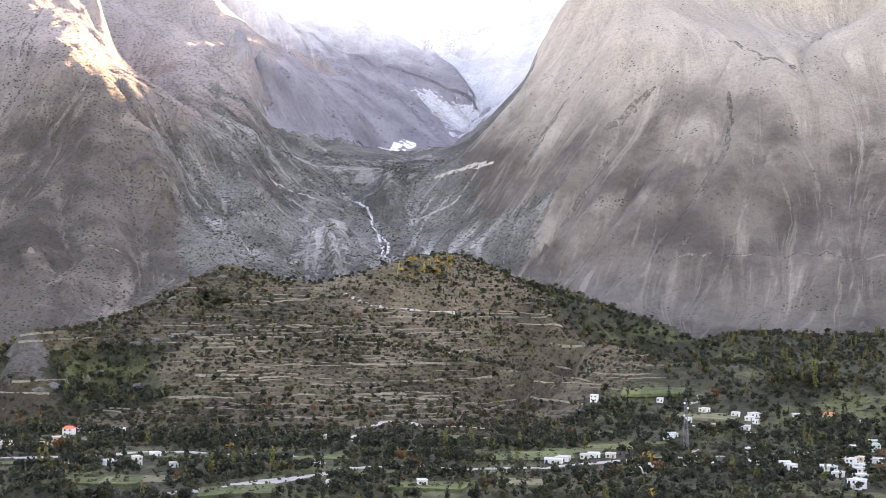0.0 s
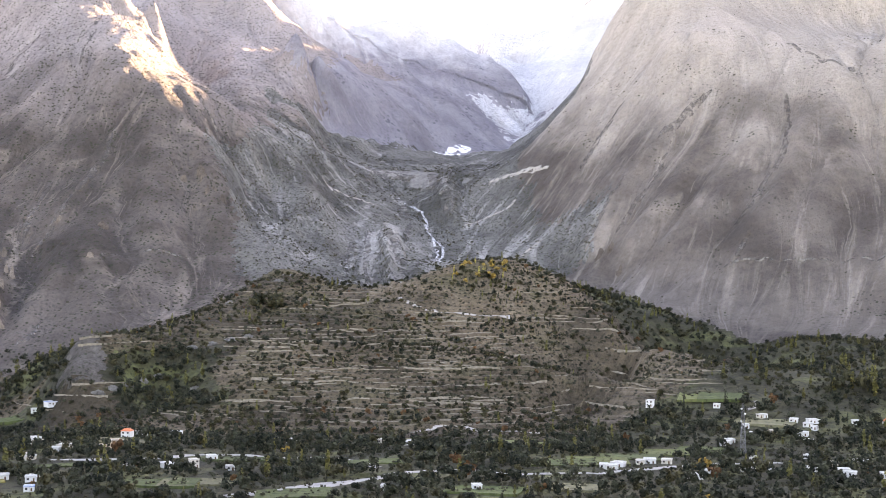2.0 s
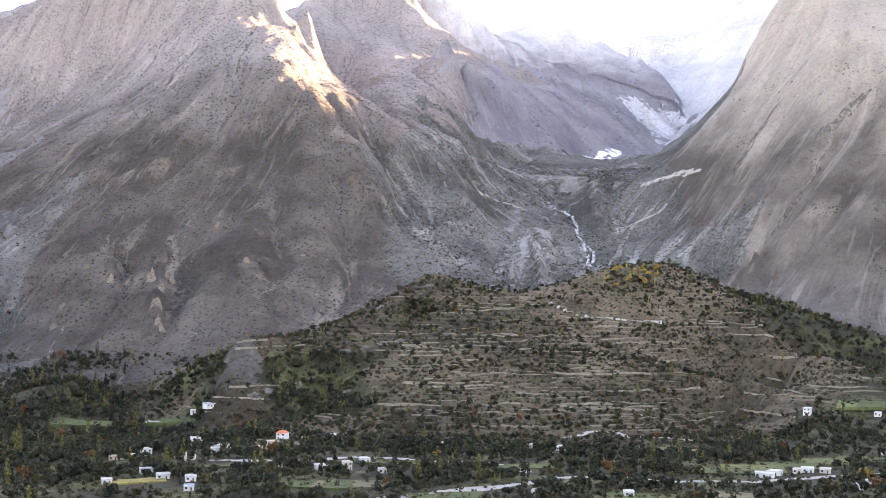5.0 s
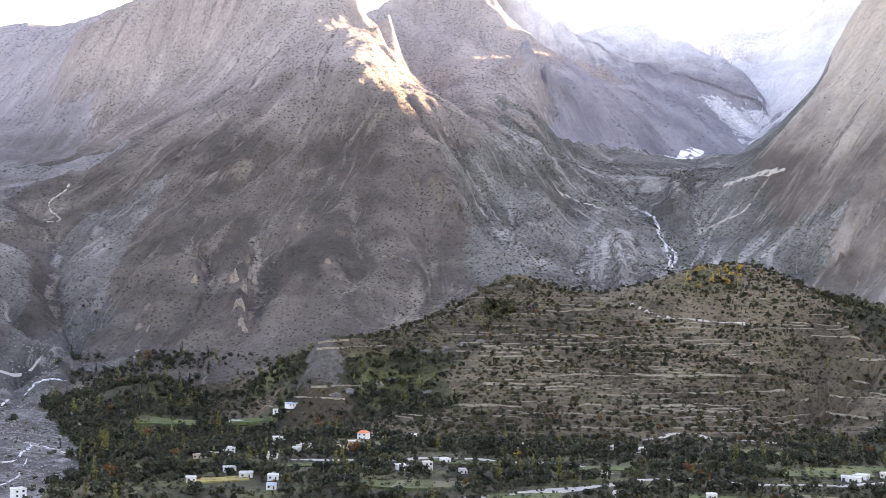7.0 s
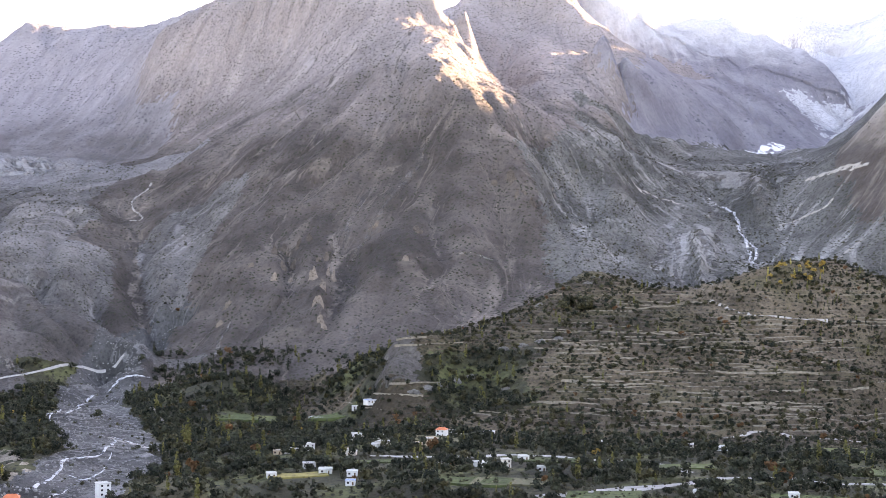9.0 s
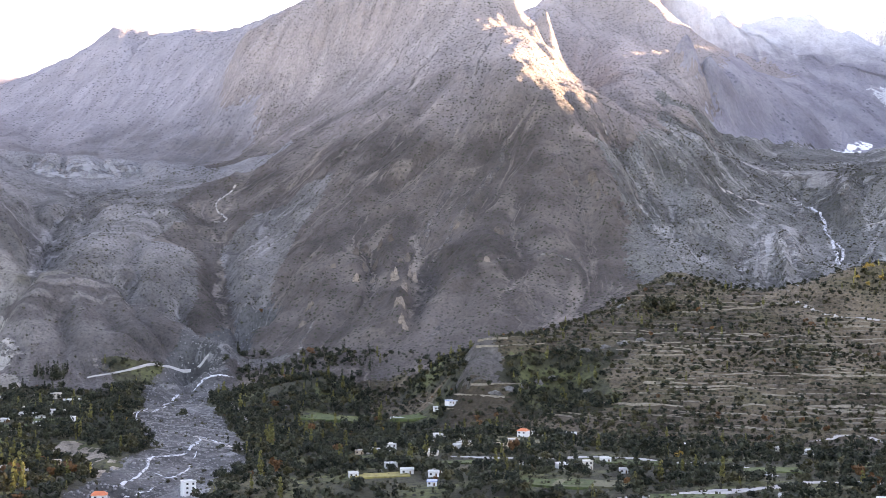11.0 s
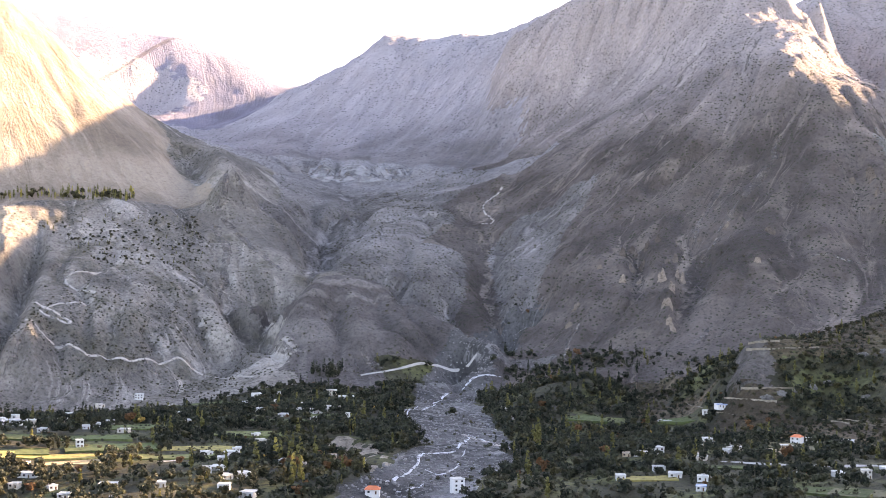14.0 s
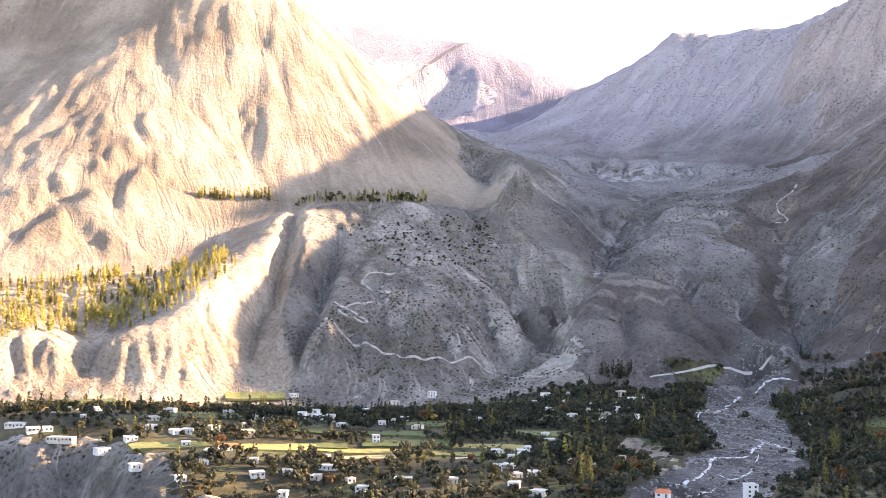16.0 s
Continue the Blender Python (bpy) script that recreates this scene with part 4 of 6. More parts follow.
def run_water(height, soft, rounds=7, drops=32000, steps=52):
    """Lets drops run down the land: they take soil where it is steep and drop it where they slow down."""
    r = np.random.default_rng(11)
    nx, ny = height.shape
    h, flow, soil = height.ravel().copy(), np.zeros(height.size), soft.ravel()
    start = np.flatnonzero(soil > 0.2)
    for k in range(rounds):
        at = r.choice(start, drops)
        x, y = at // ny + r.random(drops), at % ny + r.random(drops)
        dx, dy, load, speed, water = np.zeros(drops), np.zeros(drops), np.zeros(drops), np.ones(drops), 1.0
        for _ in range(steps):
            x, y = np.clip(x, 1, nx - 3), np.clip(y, 1, ny - 3)
            i, j = x.astype(int), y.astype(int)
            u, v, c = x - i, y - j, i * ny + j
            a, b, d, e = h[c], h[c + ny], h[c + 1], h[c + ny + 1]
            dx = 0.25 * dx - 0.75 * ((b - a) * (1 - v) + (e - d) * v) / WASH_CELL
            dy = 0.25 * dy - 0.75 * ((d - a) * (1 - u) + (e - b) * u) / WASH_CELL
            size = np.maximum(np.hypot(dx, dy), 1e-6)
            dx, dy = dx / size, dy / size
            was = (a * (1 - u) + b * u) * (1 - v) + (d * (1 - u) + e * u) * v
            x, y = np.clip(x + dx, 1, nx - 3), np.clip(y + dy, 1, ny - 3)
            i2, j2 = x.astype(int), y.astype(int)
            u2, v2, c2 = x - i2, y - j2, i2 * ny + j2
            rise = (h[c2] * (1 - u2) + h[c2 + ny] * u2) * (1 - v2) + (h[c2 + 1] * (1 - u2) + h[c2 + ny + 1] * u2) * v2 - was
            room = np.maximum(-rise / WASH_CELL, 0.03) * speed * water * 1.7 - load
            give = np.where(rise > 0, np.minimum(rise, load), np.where(room < 0, -0.2 * room, -np.minimum(0.25 * room, -rise * 0.5) * soil[c]))
            load = load - give
            h += np.bincount(np.concatenate((c, c + ny, c + 1, c + ny + 1)), np.concatenate((give * (1 - u) * (1 - v), give * u * (1 - v), give * (1 - u) * v, give * u * v)), h.size)
            np.add.at(flow, c, water)
            speed = np.sqrt(np.clip(speed ** 2 - rise * 0.25, 0.05, 12))
            water *= 0.985
        h = 0.85 * h + 0.15 * softened(h.reshape(nx, ny)).ravel()
    return (h - height.ravel()).reshape(nx, ny), flow.reshape(nx, ny)


def relief_at(x, y, z, near):
    """The relief of the landforms, shared out where they meet."""
    share = np.exp(-(near - near.min(0)) / 30)
    share[share < 0.03] = 0
    share /= share.sum(0)
    extra = carved(x, y) + washed(x, y, WASH["cut"])
    for k, name in enumerate(NAMES):
        at = share[k] > 0
        if at.any():
            extra[at] += share[k][at] * RELIEF[name](x[at], y[at], z[at])
    return extra


def land(x, y):
    """Heights at places of the plan, and the landform that each belongs to."""
    fx, fy = np.ravel(np.asarray(x, float)), np.ravel(np.asarray(y, float))
    z, near = bare_land(fx, fy)
    who, near = owners(fx, fy, near)
    return (z + relief_at(fx, fy, z, near)).reshape(np.shape(x)), who.reshape(np.shape(x))


def finer(few, values):
    """The matrix that takes values at few places to more places between them."""
    i = np.clip(np.searchsorted(few, values) - 1, 0, len(few) - 2)
    u = (values - few[i]) / (few[i + 1] - few[i])
    m = np.zeros((len(values), len(few)))
    m[np.arange(len(values)), i], m[np.arange(len(values)), i + 1] = 1 - u, u
    return m


def wash_the_land():
    """Fills the wash grids: the cut, how much water ran, and the place uphill that each place's soil came from."""
    xs, ys = WASH_X + WASH_CELL * np.arange(WASH_SHAPE[0]), WASH_Y + WASH_CELL * np.arange(WASH_SHAPE[1])
    ax, ay = np.meshgrid(np.arange(xs[0], xs[-1] + 20, 10), np.arange(ys[0], ys[-1] + 20, 10), indexing="ij")
    z, near = bare_exact(ax.ravel(), ay.ravel())
    WASH["coarse"] = np.stack([z, *near], -1).reshape(*ax.shape, -1).astype(np.float32)
    gx, gy = np.meshgrid(xs, ys, indexing="ij")
    height, near = bare_land(gx.ravel(), gy.ravel())
    height = height.reshape(gx.shape)
    who, near = owners(gx.ravel(), gy.ravel(), near)
    height = height + relief_at(gx.ravel(), gy.ravel(), height.ravel(), near).reshape(height.shape)
    soft = softened(np.array([SOFTNESS.get(name, 0.0) for name in NAMES])[who].reshape(height.shape), 3)
    cut, flow = run_water(height, soft)
    cut = np.clip(cut, -32, 14)
    edge = np.minimum(np.minimum.outer(np.arange(WASH_SHAPE[0]), np.arange(WASH_SHAPE[1])), np.minimum.outer(np.arange(WASH_SHAPE[0])[::-1], np.arange(WASH_SHAPE[1])[::-1]))
    keep = np.clip(edge / 12, 0, 1) * np.clip(soft * 2.5, 0, 1)
    WASH["cut"], WASH["flow"] = cut * keep, softened(np.log1p(flow)) * keep
    smooth = softened(height + cut * keep, 3)
    slope_x, slope_y = np.gradient(smooth, WASH_CELL)
    for name, first in (("run_a", 0.0), ("run_b", 65.0)):
        px, py = gx[::2, ::2], gy[::2, ::2]
        goal = (np.floor((smooth[::2, ::2] - first) / 130) + 1) * 130 + first
        for _ in range(20):
            ux, uy = washed(px, py, slope_x), washed(px, py, slope_y)
            steep = np.maximum(np.hypot(ux, uy), 0.05)
            far = np.clip((goal - washed(px, py, smooth)) / steep, 0, 16) / steep
            px, py = px + far * ux, py + far * uy
        WASH[name] = [np.repeat(np.repeat(p, 2, 0), 2, 1)[:WASH_SHAPE[0], :WASH_SHAPE[1]] for p in (px, py)]
        for k in (0, 1):
            p = WASH[name][k]
            p[1:-1:2] = (p[:-2:2] + p[2::2])[:p[1:-1:2].shape[0]] / 2
            p[:, 1:-1:2] = (p[:, :-2:2] + p[:, 2::2])[:, :p[:, 1:-1:2].shape[1]] / 2
    WASH["smooth"] = smooth


def landform(name, mat, cell, label, category="mountain", box=None):
    """The part of the land that belongs to one landform, as a mesh of its own."""
    k = NAMES.index(name)
    own = KNOTS[OWNER == k]
    x0, x1, y0, y1 = box or (own[:, 0].min() - 300, own[:, 0].max() + 300, own[:, 1].min() - 300, own[:, 1].max() + 300)
    xs, ys = np.arange(x0, x1 + cell, cell), np.arange(y0, y1 + cell, cell)
    cx, cy = np.arange(x0, x1 + cell + 13, 13), np.arange(y0, y1 + cell + 13, 13)
    if name == "ground":
        xs, ys = axis(-6000, x0, x1, 6000, cell), axis(-4000, y0, y1, 6000, cell)
        cx, cy = axis(-6000, x0, x1, 6000, 14), axis(-4000, y0, y1, 6000, 14)
    ax, ay = np.meshgrid(cx, cy, indexing="ij")
    z, near = bare_land(ax.ravel(), ay.ravel())
    mx, my = finer(cx, xs), finer(cy, ys).T
    gx, gy = np.meshgrid(xs, ys, indexing="ij")
    gz = mx @ z.reshape(ax.shape) @ my
    near = np.stack([mx @ d.reshape(ax.shape) @ my if d.min() < 150 else np.full(gx.shape, 1e5) for d in near])
    who, near = owners(gx.ravel(), gy.ravel(), near.reshape(len(NAMES), -1))
    own_face = (who == k).reshape(gx.shape)
    grown = own_face.copy()
    for _ in range(2):
        g = grown.copy()
        g[1:] |= grown[:-1]
        g[:-1] |= grown[1:]
        g[:, 1:] |= grown[:, :-1]
        g[:, :-1] |= grown[:, 1:]
        grown = g
    gz[grown] += relief_at(gx[grown], gy[grown], gz[grown], near[:, grown.ravel()])
    gz = np.where(own_face, gz, gz - 0.5)
    return sheet(name, mat, gx, gy, gz, grown, label, category)


def axis(lo, a, b, hi, cell):
    return np.r_[np.linspace(lo, a, 40)[:-1], np.arange(a, b, cell), np.linspace(b, hi, 40)]


def sheet(name, mat, gx, gy, gz, inside, label, category):
    index = np.full(gx.shape, -1)
    index[inside] = np.arange(inside.sum())
    q = np.stack([index[:-1, :-1], index[1:, :-1], index[1:, 1:], index[:-1, 1:]], -1).reshape(-1, 4)
    q = q[(q >= 0).all(1)]
    me = bpy.data.meshes.new(name)
    me.vertices.add(int(inside.sum()))
    me.vertices.foreach_set("co", np.stack([gx[inside], gy[inside], gz[inside]], -1).astype(np.float32).ravel())
    me.loops.add(q.size)
    me.loops.foreach_set("vertex_index", q.astype(np.int32).ravel())
    me.polygons.add(len(q))
    me.polygons.foreach_set("loop_start", np.arange(0, q.size, 4, dtype=np.int32))
    me.update(calc_edges=True)
    me.polygons.foreach_set("use_smooth", np.ones(len(q), bool))
    me.materials.append(mat)
    x, y = gx[inside], gy[inside]
    phase = washed(x, y, WASH["smooth"]) / 130
    phase = np.abs(2 * (phase - np.floor(phase)) - 1)
    for kind in ("run_a", "run_b"):
        layer = me.attributes.new(kind, "FLOAT_VECTOR", "POINT")
        layer.data.foreach_set("vector", np.stack([washed(x, y, WASH[kind][0]), washed(x, y, WASH[kind][1]), phase], -1).astype(np.float32).ravel())
    layer = me.attributes.new("flow", "FLOAT", "POINT")
    layer.data.foreach_set("value", washed(x, y, WASH["flow"]).astype(np.float32))
    return tagged(new(name, me), label, category, kind="structure")


# ---- the land ----
wash_the_land()
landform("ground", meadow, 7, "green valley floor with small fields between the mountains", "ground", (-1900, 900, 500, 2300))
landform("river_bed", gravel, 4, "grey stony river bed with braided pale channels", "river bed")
landform("mountain_east", rock_grey_brown, 9.5, "grey-brown scree mountain with a top shelf coloured as if sunlit")
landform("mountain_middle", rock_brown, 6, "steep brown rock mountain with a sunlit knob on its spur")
landform("snow_peaks", rock_hazy, 10, "rock wall coloured for haze, with snow-dusted peaks")
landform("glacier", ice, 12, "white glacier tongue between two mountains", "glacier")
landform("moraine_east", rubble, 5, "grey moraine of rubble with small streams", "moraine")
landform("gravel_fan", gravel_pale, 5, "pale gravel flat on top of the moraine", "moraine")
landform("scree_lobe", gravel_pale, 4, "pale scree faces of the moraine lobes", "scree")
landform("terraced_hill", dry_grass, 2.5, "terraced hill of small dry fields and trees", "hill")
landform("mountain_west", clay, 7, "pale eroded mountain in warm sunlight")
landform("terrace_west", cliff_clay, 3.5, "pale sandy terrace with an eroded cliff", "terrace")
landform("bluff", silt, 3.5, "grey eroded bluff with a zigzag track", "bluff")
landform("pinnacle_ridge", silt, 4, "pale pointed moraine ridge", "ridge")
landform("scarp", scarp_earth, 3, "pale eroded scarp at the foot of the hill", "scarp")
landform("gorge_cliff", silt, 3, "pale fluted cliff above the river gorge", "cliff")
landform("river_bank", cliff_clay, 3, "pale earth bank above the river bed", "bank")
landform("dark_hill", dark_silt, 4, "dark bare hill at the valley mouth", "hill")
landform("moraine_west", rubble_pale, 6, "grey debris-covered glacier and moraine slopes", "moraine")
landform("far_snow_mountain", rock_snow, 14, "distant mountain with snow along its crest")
landform("far_ridge", rock_far, 10, "distant ridge coloured for haze, with pines")

# ---- the plan: roads, houses, fields and groves in metres ----
PATHS = {
    "road": [
        (6, [(-340, 1017), (-307, 1018), (-263, 1033), (-220, 1059), (-178, 1041), (-133, 1045), (-115, 1036), (-98, 1003), (-86, 990)]),
        (6, [(-59, 964), (-25, 981), (4, 966), (31, 968), (81, 980), (126, 1016), (160, 1041), (191, 1051), (221, 1060)]),
        (7, [(-175, 859), (-149, 871), (-136, 888), (-115, 909), (-89, 924)]),
        (8, [(-130, 883), (-100, 915), (-57, 966), (-25, 978), (7, 970)]),
        (3, [(-978, 1470), (-950, 1510), (-927, 1573), (-883, 1612)]),
    ],
    "lane": [
        (4, [(-79, 1243), (-53, 1272), (-21, 1268), (40, 1256)]),
        (4, [(254, 1339), (253, 1325), (238, 1313)]),
        (4, [(-124, 1680), (-99, 1638), (-70, 1624), (-30, 1621), (15, 1621)]),
        (4, [(-701, 779), (-697, 823), (-693, 847)]),
        (4, [(-647, 1154), (-615, 1134), (-582, 1109)]),
    ],
    "track": [
        (3, [(-1363, 1254), (-1315, 1278), (-1250, 1321), (-1199, 1402), (-1092, 1391)]),
        (3, [(-1435, 1304), (-1339, 1312), (-1384, 1300), (-1367, 1385), (-1439, 1398), (-1429, 1459)]),
        (3, [(-1557, 1512), (-1548, 1580), (-1542, 1621)]),
        (5, [(-324, 2468), (-303, 2483), (-264, 2512), (-226, 2493)]),
        (5, [(-60, 2421), (-21, 2435), (18, 2429), (31, 2442)]),
        (5, [(9, 2537), (54, 2497), (92, 2469)]),
        (5, [(39, 2220), (72, 2273), (79, 2280)]),
        (3, [(-644, 1264), (-685, 1326), (-736, 1391)]),
        (3, [(-1221, 2329), (-1208, 2228), (-1157, 2175), (-1175, 2159)]),
        (5, [(79, 2484), (16, 2533), (-16, 2569)]),
    ],
    "trail": [
        (2.2, [(-556, 1871), (-510, 1909), (-459, 1928), (-433, 1928)]),
        (2.2, [(336, 2020), (455, 1985), (533, 1965), (582, 1938), (633, 1923)]),
    ],
    "stream": [
        (4.5, [(-203, 2644), (-181, 2591), (-140, 2533), (-131, 2447), (-113, 2370), (-98, 2203)]),
        (4, [(-140, 2526), (-121, 2408), (-97, 2316), (-94, 2198)]),
        (3.0, [(-767, 1235), (-802, 1348), (-854, 1477), (-847, 1522), (-820, 1564)]),
        (2.6, [(-524, 821), (-561, 918), (-580, 970), (-576, 1021), (-645, 1161)]),
        (2.2, [(-645, 1161), (-617, 1142), (-580, 1107)]),
        (1.8, [(-825, 1361), (-756, 1228), (-727, 1175)]),
        (1.8, [(-552, 924), (-533, 914), (-539, 945), (-566, 1012)]),
        (1.6, [(-511, 815), (-507, 825), (-518, 867)]),
    ],
    "scree": [
        (12, [(374, 2372), (325, 2347), (268, 2322)]),
        (9, [(490, 2308), (469, 2209), (413, 2135), (364, 2088)]),
        (8, [(216, 2280), (164, 2229), (125, 2198)]),
        (7, [(142, 2317), (110, 2255)]),
        (7, [(-773, 2543), (-763, 2465), (-754, 2384)]),
        (7, [(-826, 2222), (-855, 2190), (-883, 2195)]),
        (8, [(-642, 2223), (-641, 2155), (-674, 2074)]),
        (10, [(-1243, 1347), (-1221, 1340), (-1205, 1339)]),
        (7, [(-1351, 1243), (-1328, 1208), (-1327, 1187)]),
        (8, [(-1594, 1448), (-1556, 1396), (-1469, 1334)]),
        (9, [(621, 2326), (558, 2392), (525, 2474)]),
        (34, [(-286, 2839), (-224, 2736), (-165, 2718)]),
        (22, [(-138, 2743), (-108, 2579), (-82, 2460)]),
        (16, [(-210, 2650), (-187, 2584), (-172, 2462)]),
        (16, [(-188, 2304), (-163, 2172), (-151, 2099)]),
        (8, [(-225, 2319), (-204, 2092), (-170, 1756)]),
        (8, [(-206, 2309), (-176, 2063), (-143, 1737)]),
        (10, [(-238, 2229), (-239, 2157), (-232, 2023)]),
        (10, [(-158, 2445), (-156, 2293), (-135, 2227)]),
        (30, [(-1788, 2441), (-1678, 2497), (-1586, 2593)]),
        (10, [(-1522, 1879), (-1498, 1865), (-1470, 1847)]),
        (8, [(-1536, 1875), (-1509, 1832), (-1494, 1797)]),
        (10, [(-1480, 1789), (-1370, 1743), (-1289, 1712)]),
        (12, [(-1478, 1771), (-1392, 1698), (-1311, 1591)]),
        (9, [(-1203, 1538), (-1103, 1466), (-1071, 1461)]),
        (9, [(-641, 2155), (-652, 2067), (-672, 1909)]),
        (8, [(-536, 2368), (-482, 2311), (-401, 2206)]),
        (8, [(-705, 2111), (-711, 2017), (-695, 1949)]),
        (7, [(-781, 1716), (-771, 1668), (-763, 1632)]),
        (7, [(-581, 1706), (-584, 1656), (-596, 1624)]),
        (12, [(237, 2508), (180, 2446), (147, 2401)]),
        (10, [(380, 2052), (348, 2017)]),
        (8, [(285, 2295), (240, 2240), (190, 2195)]),
        (9, [(-921, 2673), (-939, 2524), (-934, 2480)]),
        (9, [(-808, 2708), (-794, 2602)]),
        (14, [(-1009, 1514), (-991, 1505), (-967, 1499), (-954, 1500)]),
        (9, [(-1002, 1491), (-988, 1478)]),
    ],
    "ice": [
        (34, [(-152, 3204), (-121, 3398), (-73, 3466)]),
    ],
    "debris": [
        (60, [(-1781, 2438), (-1673, 2491), (-1584, 2591)]),
    ],
}
HOUSES_BY_THE_HILL = [
    (-448, 1339, 10.2, "blue"), (-472, 1364, 8.5, "white"), (-523, 1381, 15.5, "white"), (-392, 1135, 7.5, "white"), (-355, 1071, 8.9, "white"),
    (-408, 1058, 8.2, "white"), (-364, 946, 9, "white"), (-360, 1025, 11.4, "cream"), (-315, 1061, 8, "tan"), (-311, 1092, 10, "tan"),
    (-316, 1144, 8.5, "orange"), (-288, 1205, 9.7, "white"), (-178, 1172, 9.3, "white"), (-217, 1022, 7.5, "white"), (-191, 962, 6, "white"),
    (-220, 974, 6.2, "cream"), (-304, 868, 6.6, "blue"), (-371, 890, 6.9, "white"),
]
HOUSES_EAST = [
    (-77, 1166, 9.2, "white"), (-102, 1178, 7.4, "cream"), (152, 1349, 7.1, "white"), (214, 1325, 6.2, "white"), (225, 1218, 7.7, "white"),
    (250, 1288, 7.7, "cream"), (-13, 894, 6.4, "white"), (-73, 890, 6.4, "white"), (333, 1269, 7.3, "white"), (365, 1274, 9.5, "orange"),
    (252, 1287, 6, "white"), (269, 1178, 7.9, "white"), (249, 1090, 6.6, "white"), (264, 1101, 6, "cream"), (280, 1057, 12.2, "white"),
    (338, 1111, 6.8, "white"), (352, 1095, 6.8, "green"), (331, 1028, 9.5, "white"), (277, 944, 7.7, "white"), (257, 1043, 7.7, "cream"),
    (393, 1254, 7.7, "white"),
]
HOUSES_BY_THE_RIVER = [
    (-933, 1054, 19.8, "white"), (-1030, 1321, 13.2, "white"), (-912, 1342, 20.2, "white"), (-967, 1267, 9.9, "cream"), (-905, 1164, 10.6, "white"),
    (-861, 1178, 7.6, "white"), (-829, 1165, 8.9, "white"), (-785, 1068, 8.2, "white"), (-792, 1108, 7.1, "white"), (-759, 1081, 13.8, "white"),
    (-837, 1212, 6.7, "cream"), (-841, 1323, 13.9, "tan"), (-686, 847, 11.4, "white"), (-670, 816, 6.9, "white"), (-705, 878, 6.6, "white"),
    (-754, 965, 6, "white"), (-621, 692, 6.7, "cream"), (-574, 701, 8, "white"), (-494, 758, 9.5, "orange"), (-468, 827, 8.4, "tall"),
]
HOUSES_WEST = [
    (-1038, 624, 21.4, "white"), (-999, 621, 23.1, "cream"), (-957, 683, 10.4, "white"), (-927, 685, 9.1, "white"), (-843, 675, 16.6, "orange"),
    (-841, 658, 14, "white"), (-972, 880, 12.9, "white"), (-1304, 1147, 9.7, "white"), (-888, 839, 8, "white"), (-888, 890, 6.6, "white"),
    (-739, 685, 13.2, "white"), (-998, 978, 13.7, "white"), (-1067, 618, 16.1, "white"), (-917, 754, 10.5, "white"), (-818, 629, 8.1, "white"),
    (-779, 580, 7, "white"), (-748, 653, 7.2, "white"), (-660, 683, 12.4, "cream"), (-620, 648, 6.5, "white"), (-720, 624, 6.9, "white"),
]
HOUSES_SOUTH_WEST = [
    (-955, 1258, 14, "cream"), (-891, 1145, 8.5, "white"), (-676, 833, 10.5, "white"), (-700, 833, 7.8, "white"), (-623, 693, 6.1, "white"),
    (-548, 694, 9.8, "white"), (-806, 801, 6, "white"), (-1173, 1266, 10.2, "white"), (-1187, 1213, 8.9, "cream"), (-857, 994, 8.6, "white"),
    (-934, 645, 9.7, "white"), (-943, 624, 11.1, "white"), (-890, 668, 7.3, "white"), (-789, 655, 6, "white"), (-725, 660, 7.1, "cream"),
    (-698, 668, 6.3, "white"), (-675, 657, 7.4, "white"), (-875, 609, 8.4, "white"),
]
FIELDS_EAST = [
    (51, 1028, 40, 30, "green"), (78, 1049, 38, 30, "lime"), (107, 1076, 40, 28, "green"), (143, 1111, 40, 28, "lime"), (174, 1133, 36, 26, "green"),
    (9, 1177, 46, 22, "lime"), (43, 1162, 40, 22, "dry"), (-66, 1195, 40, 22, "dry"), (226, 1359, 40, 40, "green"), (200, 1358, 30, 30, "lime"),
    (249, 1268, 44, 26, "dry"), (-94, 1016, 36, 20, "green"), (-194, 1024, 50, 18, "green"), (-315, 1121, 34, 26, "dry"), (-131, 868, 40, 26, "green"),
    (-201, 901, 40, 24, "dry"), (-8, 889, 40, 22, "green"), (52, 904, 30, 20, "dry"),
]
FIELDS_MIDDLE = [
    (-325, 979, 60, 14, "green"), (-354, 897, 34, 18, "gold"), (-503, 1379, 40, 22, "green"), (-598, 1329, 34, 30, "green"), (-575, 1349, 30, 24, "lime"),
    (-225, 896, 40, 24, "green"), (-1010, 771, 70, 40, "green"), (-1224, 1114, 60, 34, "lime"), (-1350, 947, 50, 40, "lime"), (-833, 703, 60, 26, "gold"),
    (-787, 753, 60, 20, "gold"), (-783, 814, 60, 30, "green"), (-1101, 1224, 60, 40, "green"), (-1048, 1269, 50, 44, "green"), (-725, 863, 60, 26, "gold"),
    (-809, 1066, 50, 30, "green"), (-709, 809, 50, 22, "lime"), (-872, 794, 40, 24, "green"),
]
FIELDS_WEST = [
    (-830, 842, 50, 24, "green"), (-896, 656, 50, 24, "lime"), (-801, 1151, 40, 26, "green"), (-1338, 1111, 60, 50, "lime"), (-749, 741, 40, 16, "tan"),
    (-765, 966, 50, 24, "lime"), (-1423, 916, 60, 40, "green"), (-820, 747, 40, 20, "green"), (-861, 926, 50, 28, "green"), (-910, 1285, 40, 40, "lime"),
]
GOLDEN_GROVE = [(-1574, 888), (-1769, 997), (-1737, 1116), (-1683, 1229), (-1637, 1301), (-1545, 1253), (-1486, 1113), (-1591, 1050)]
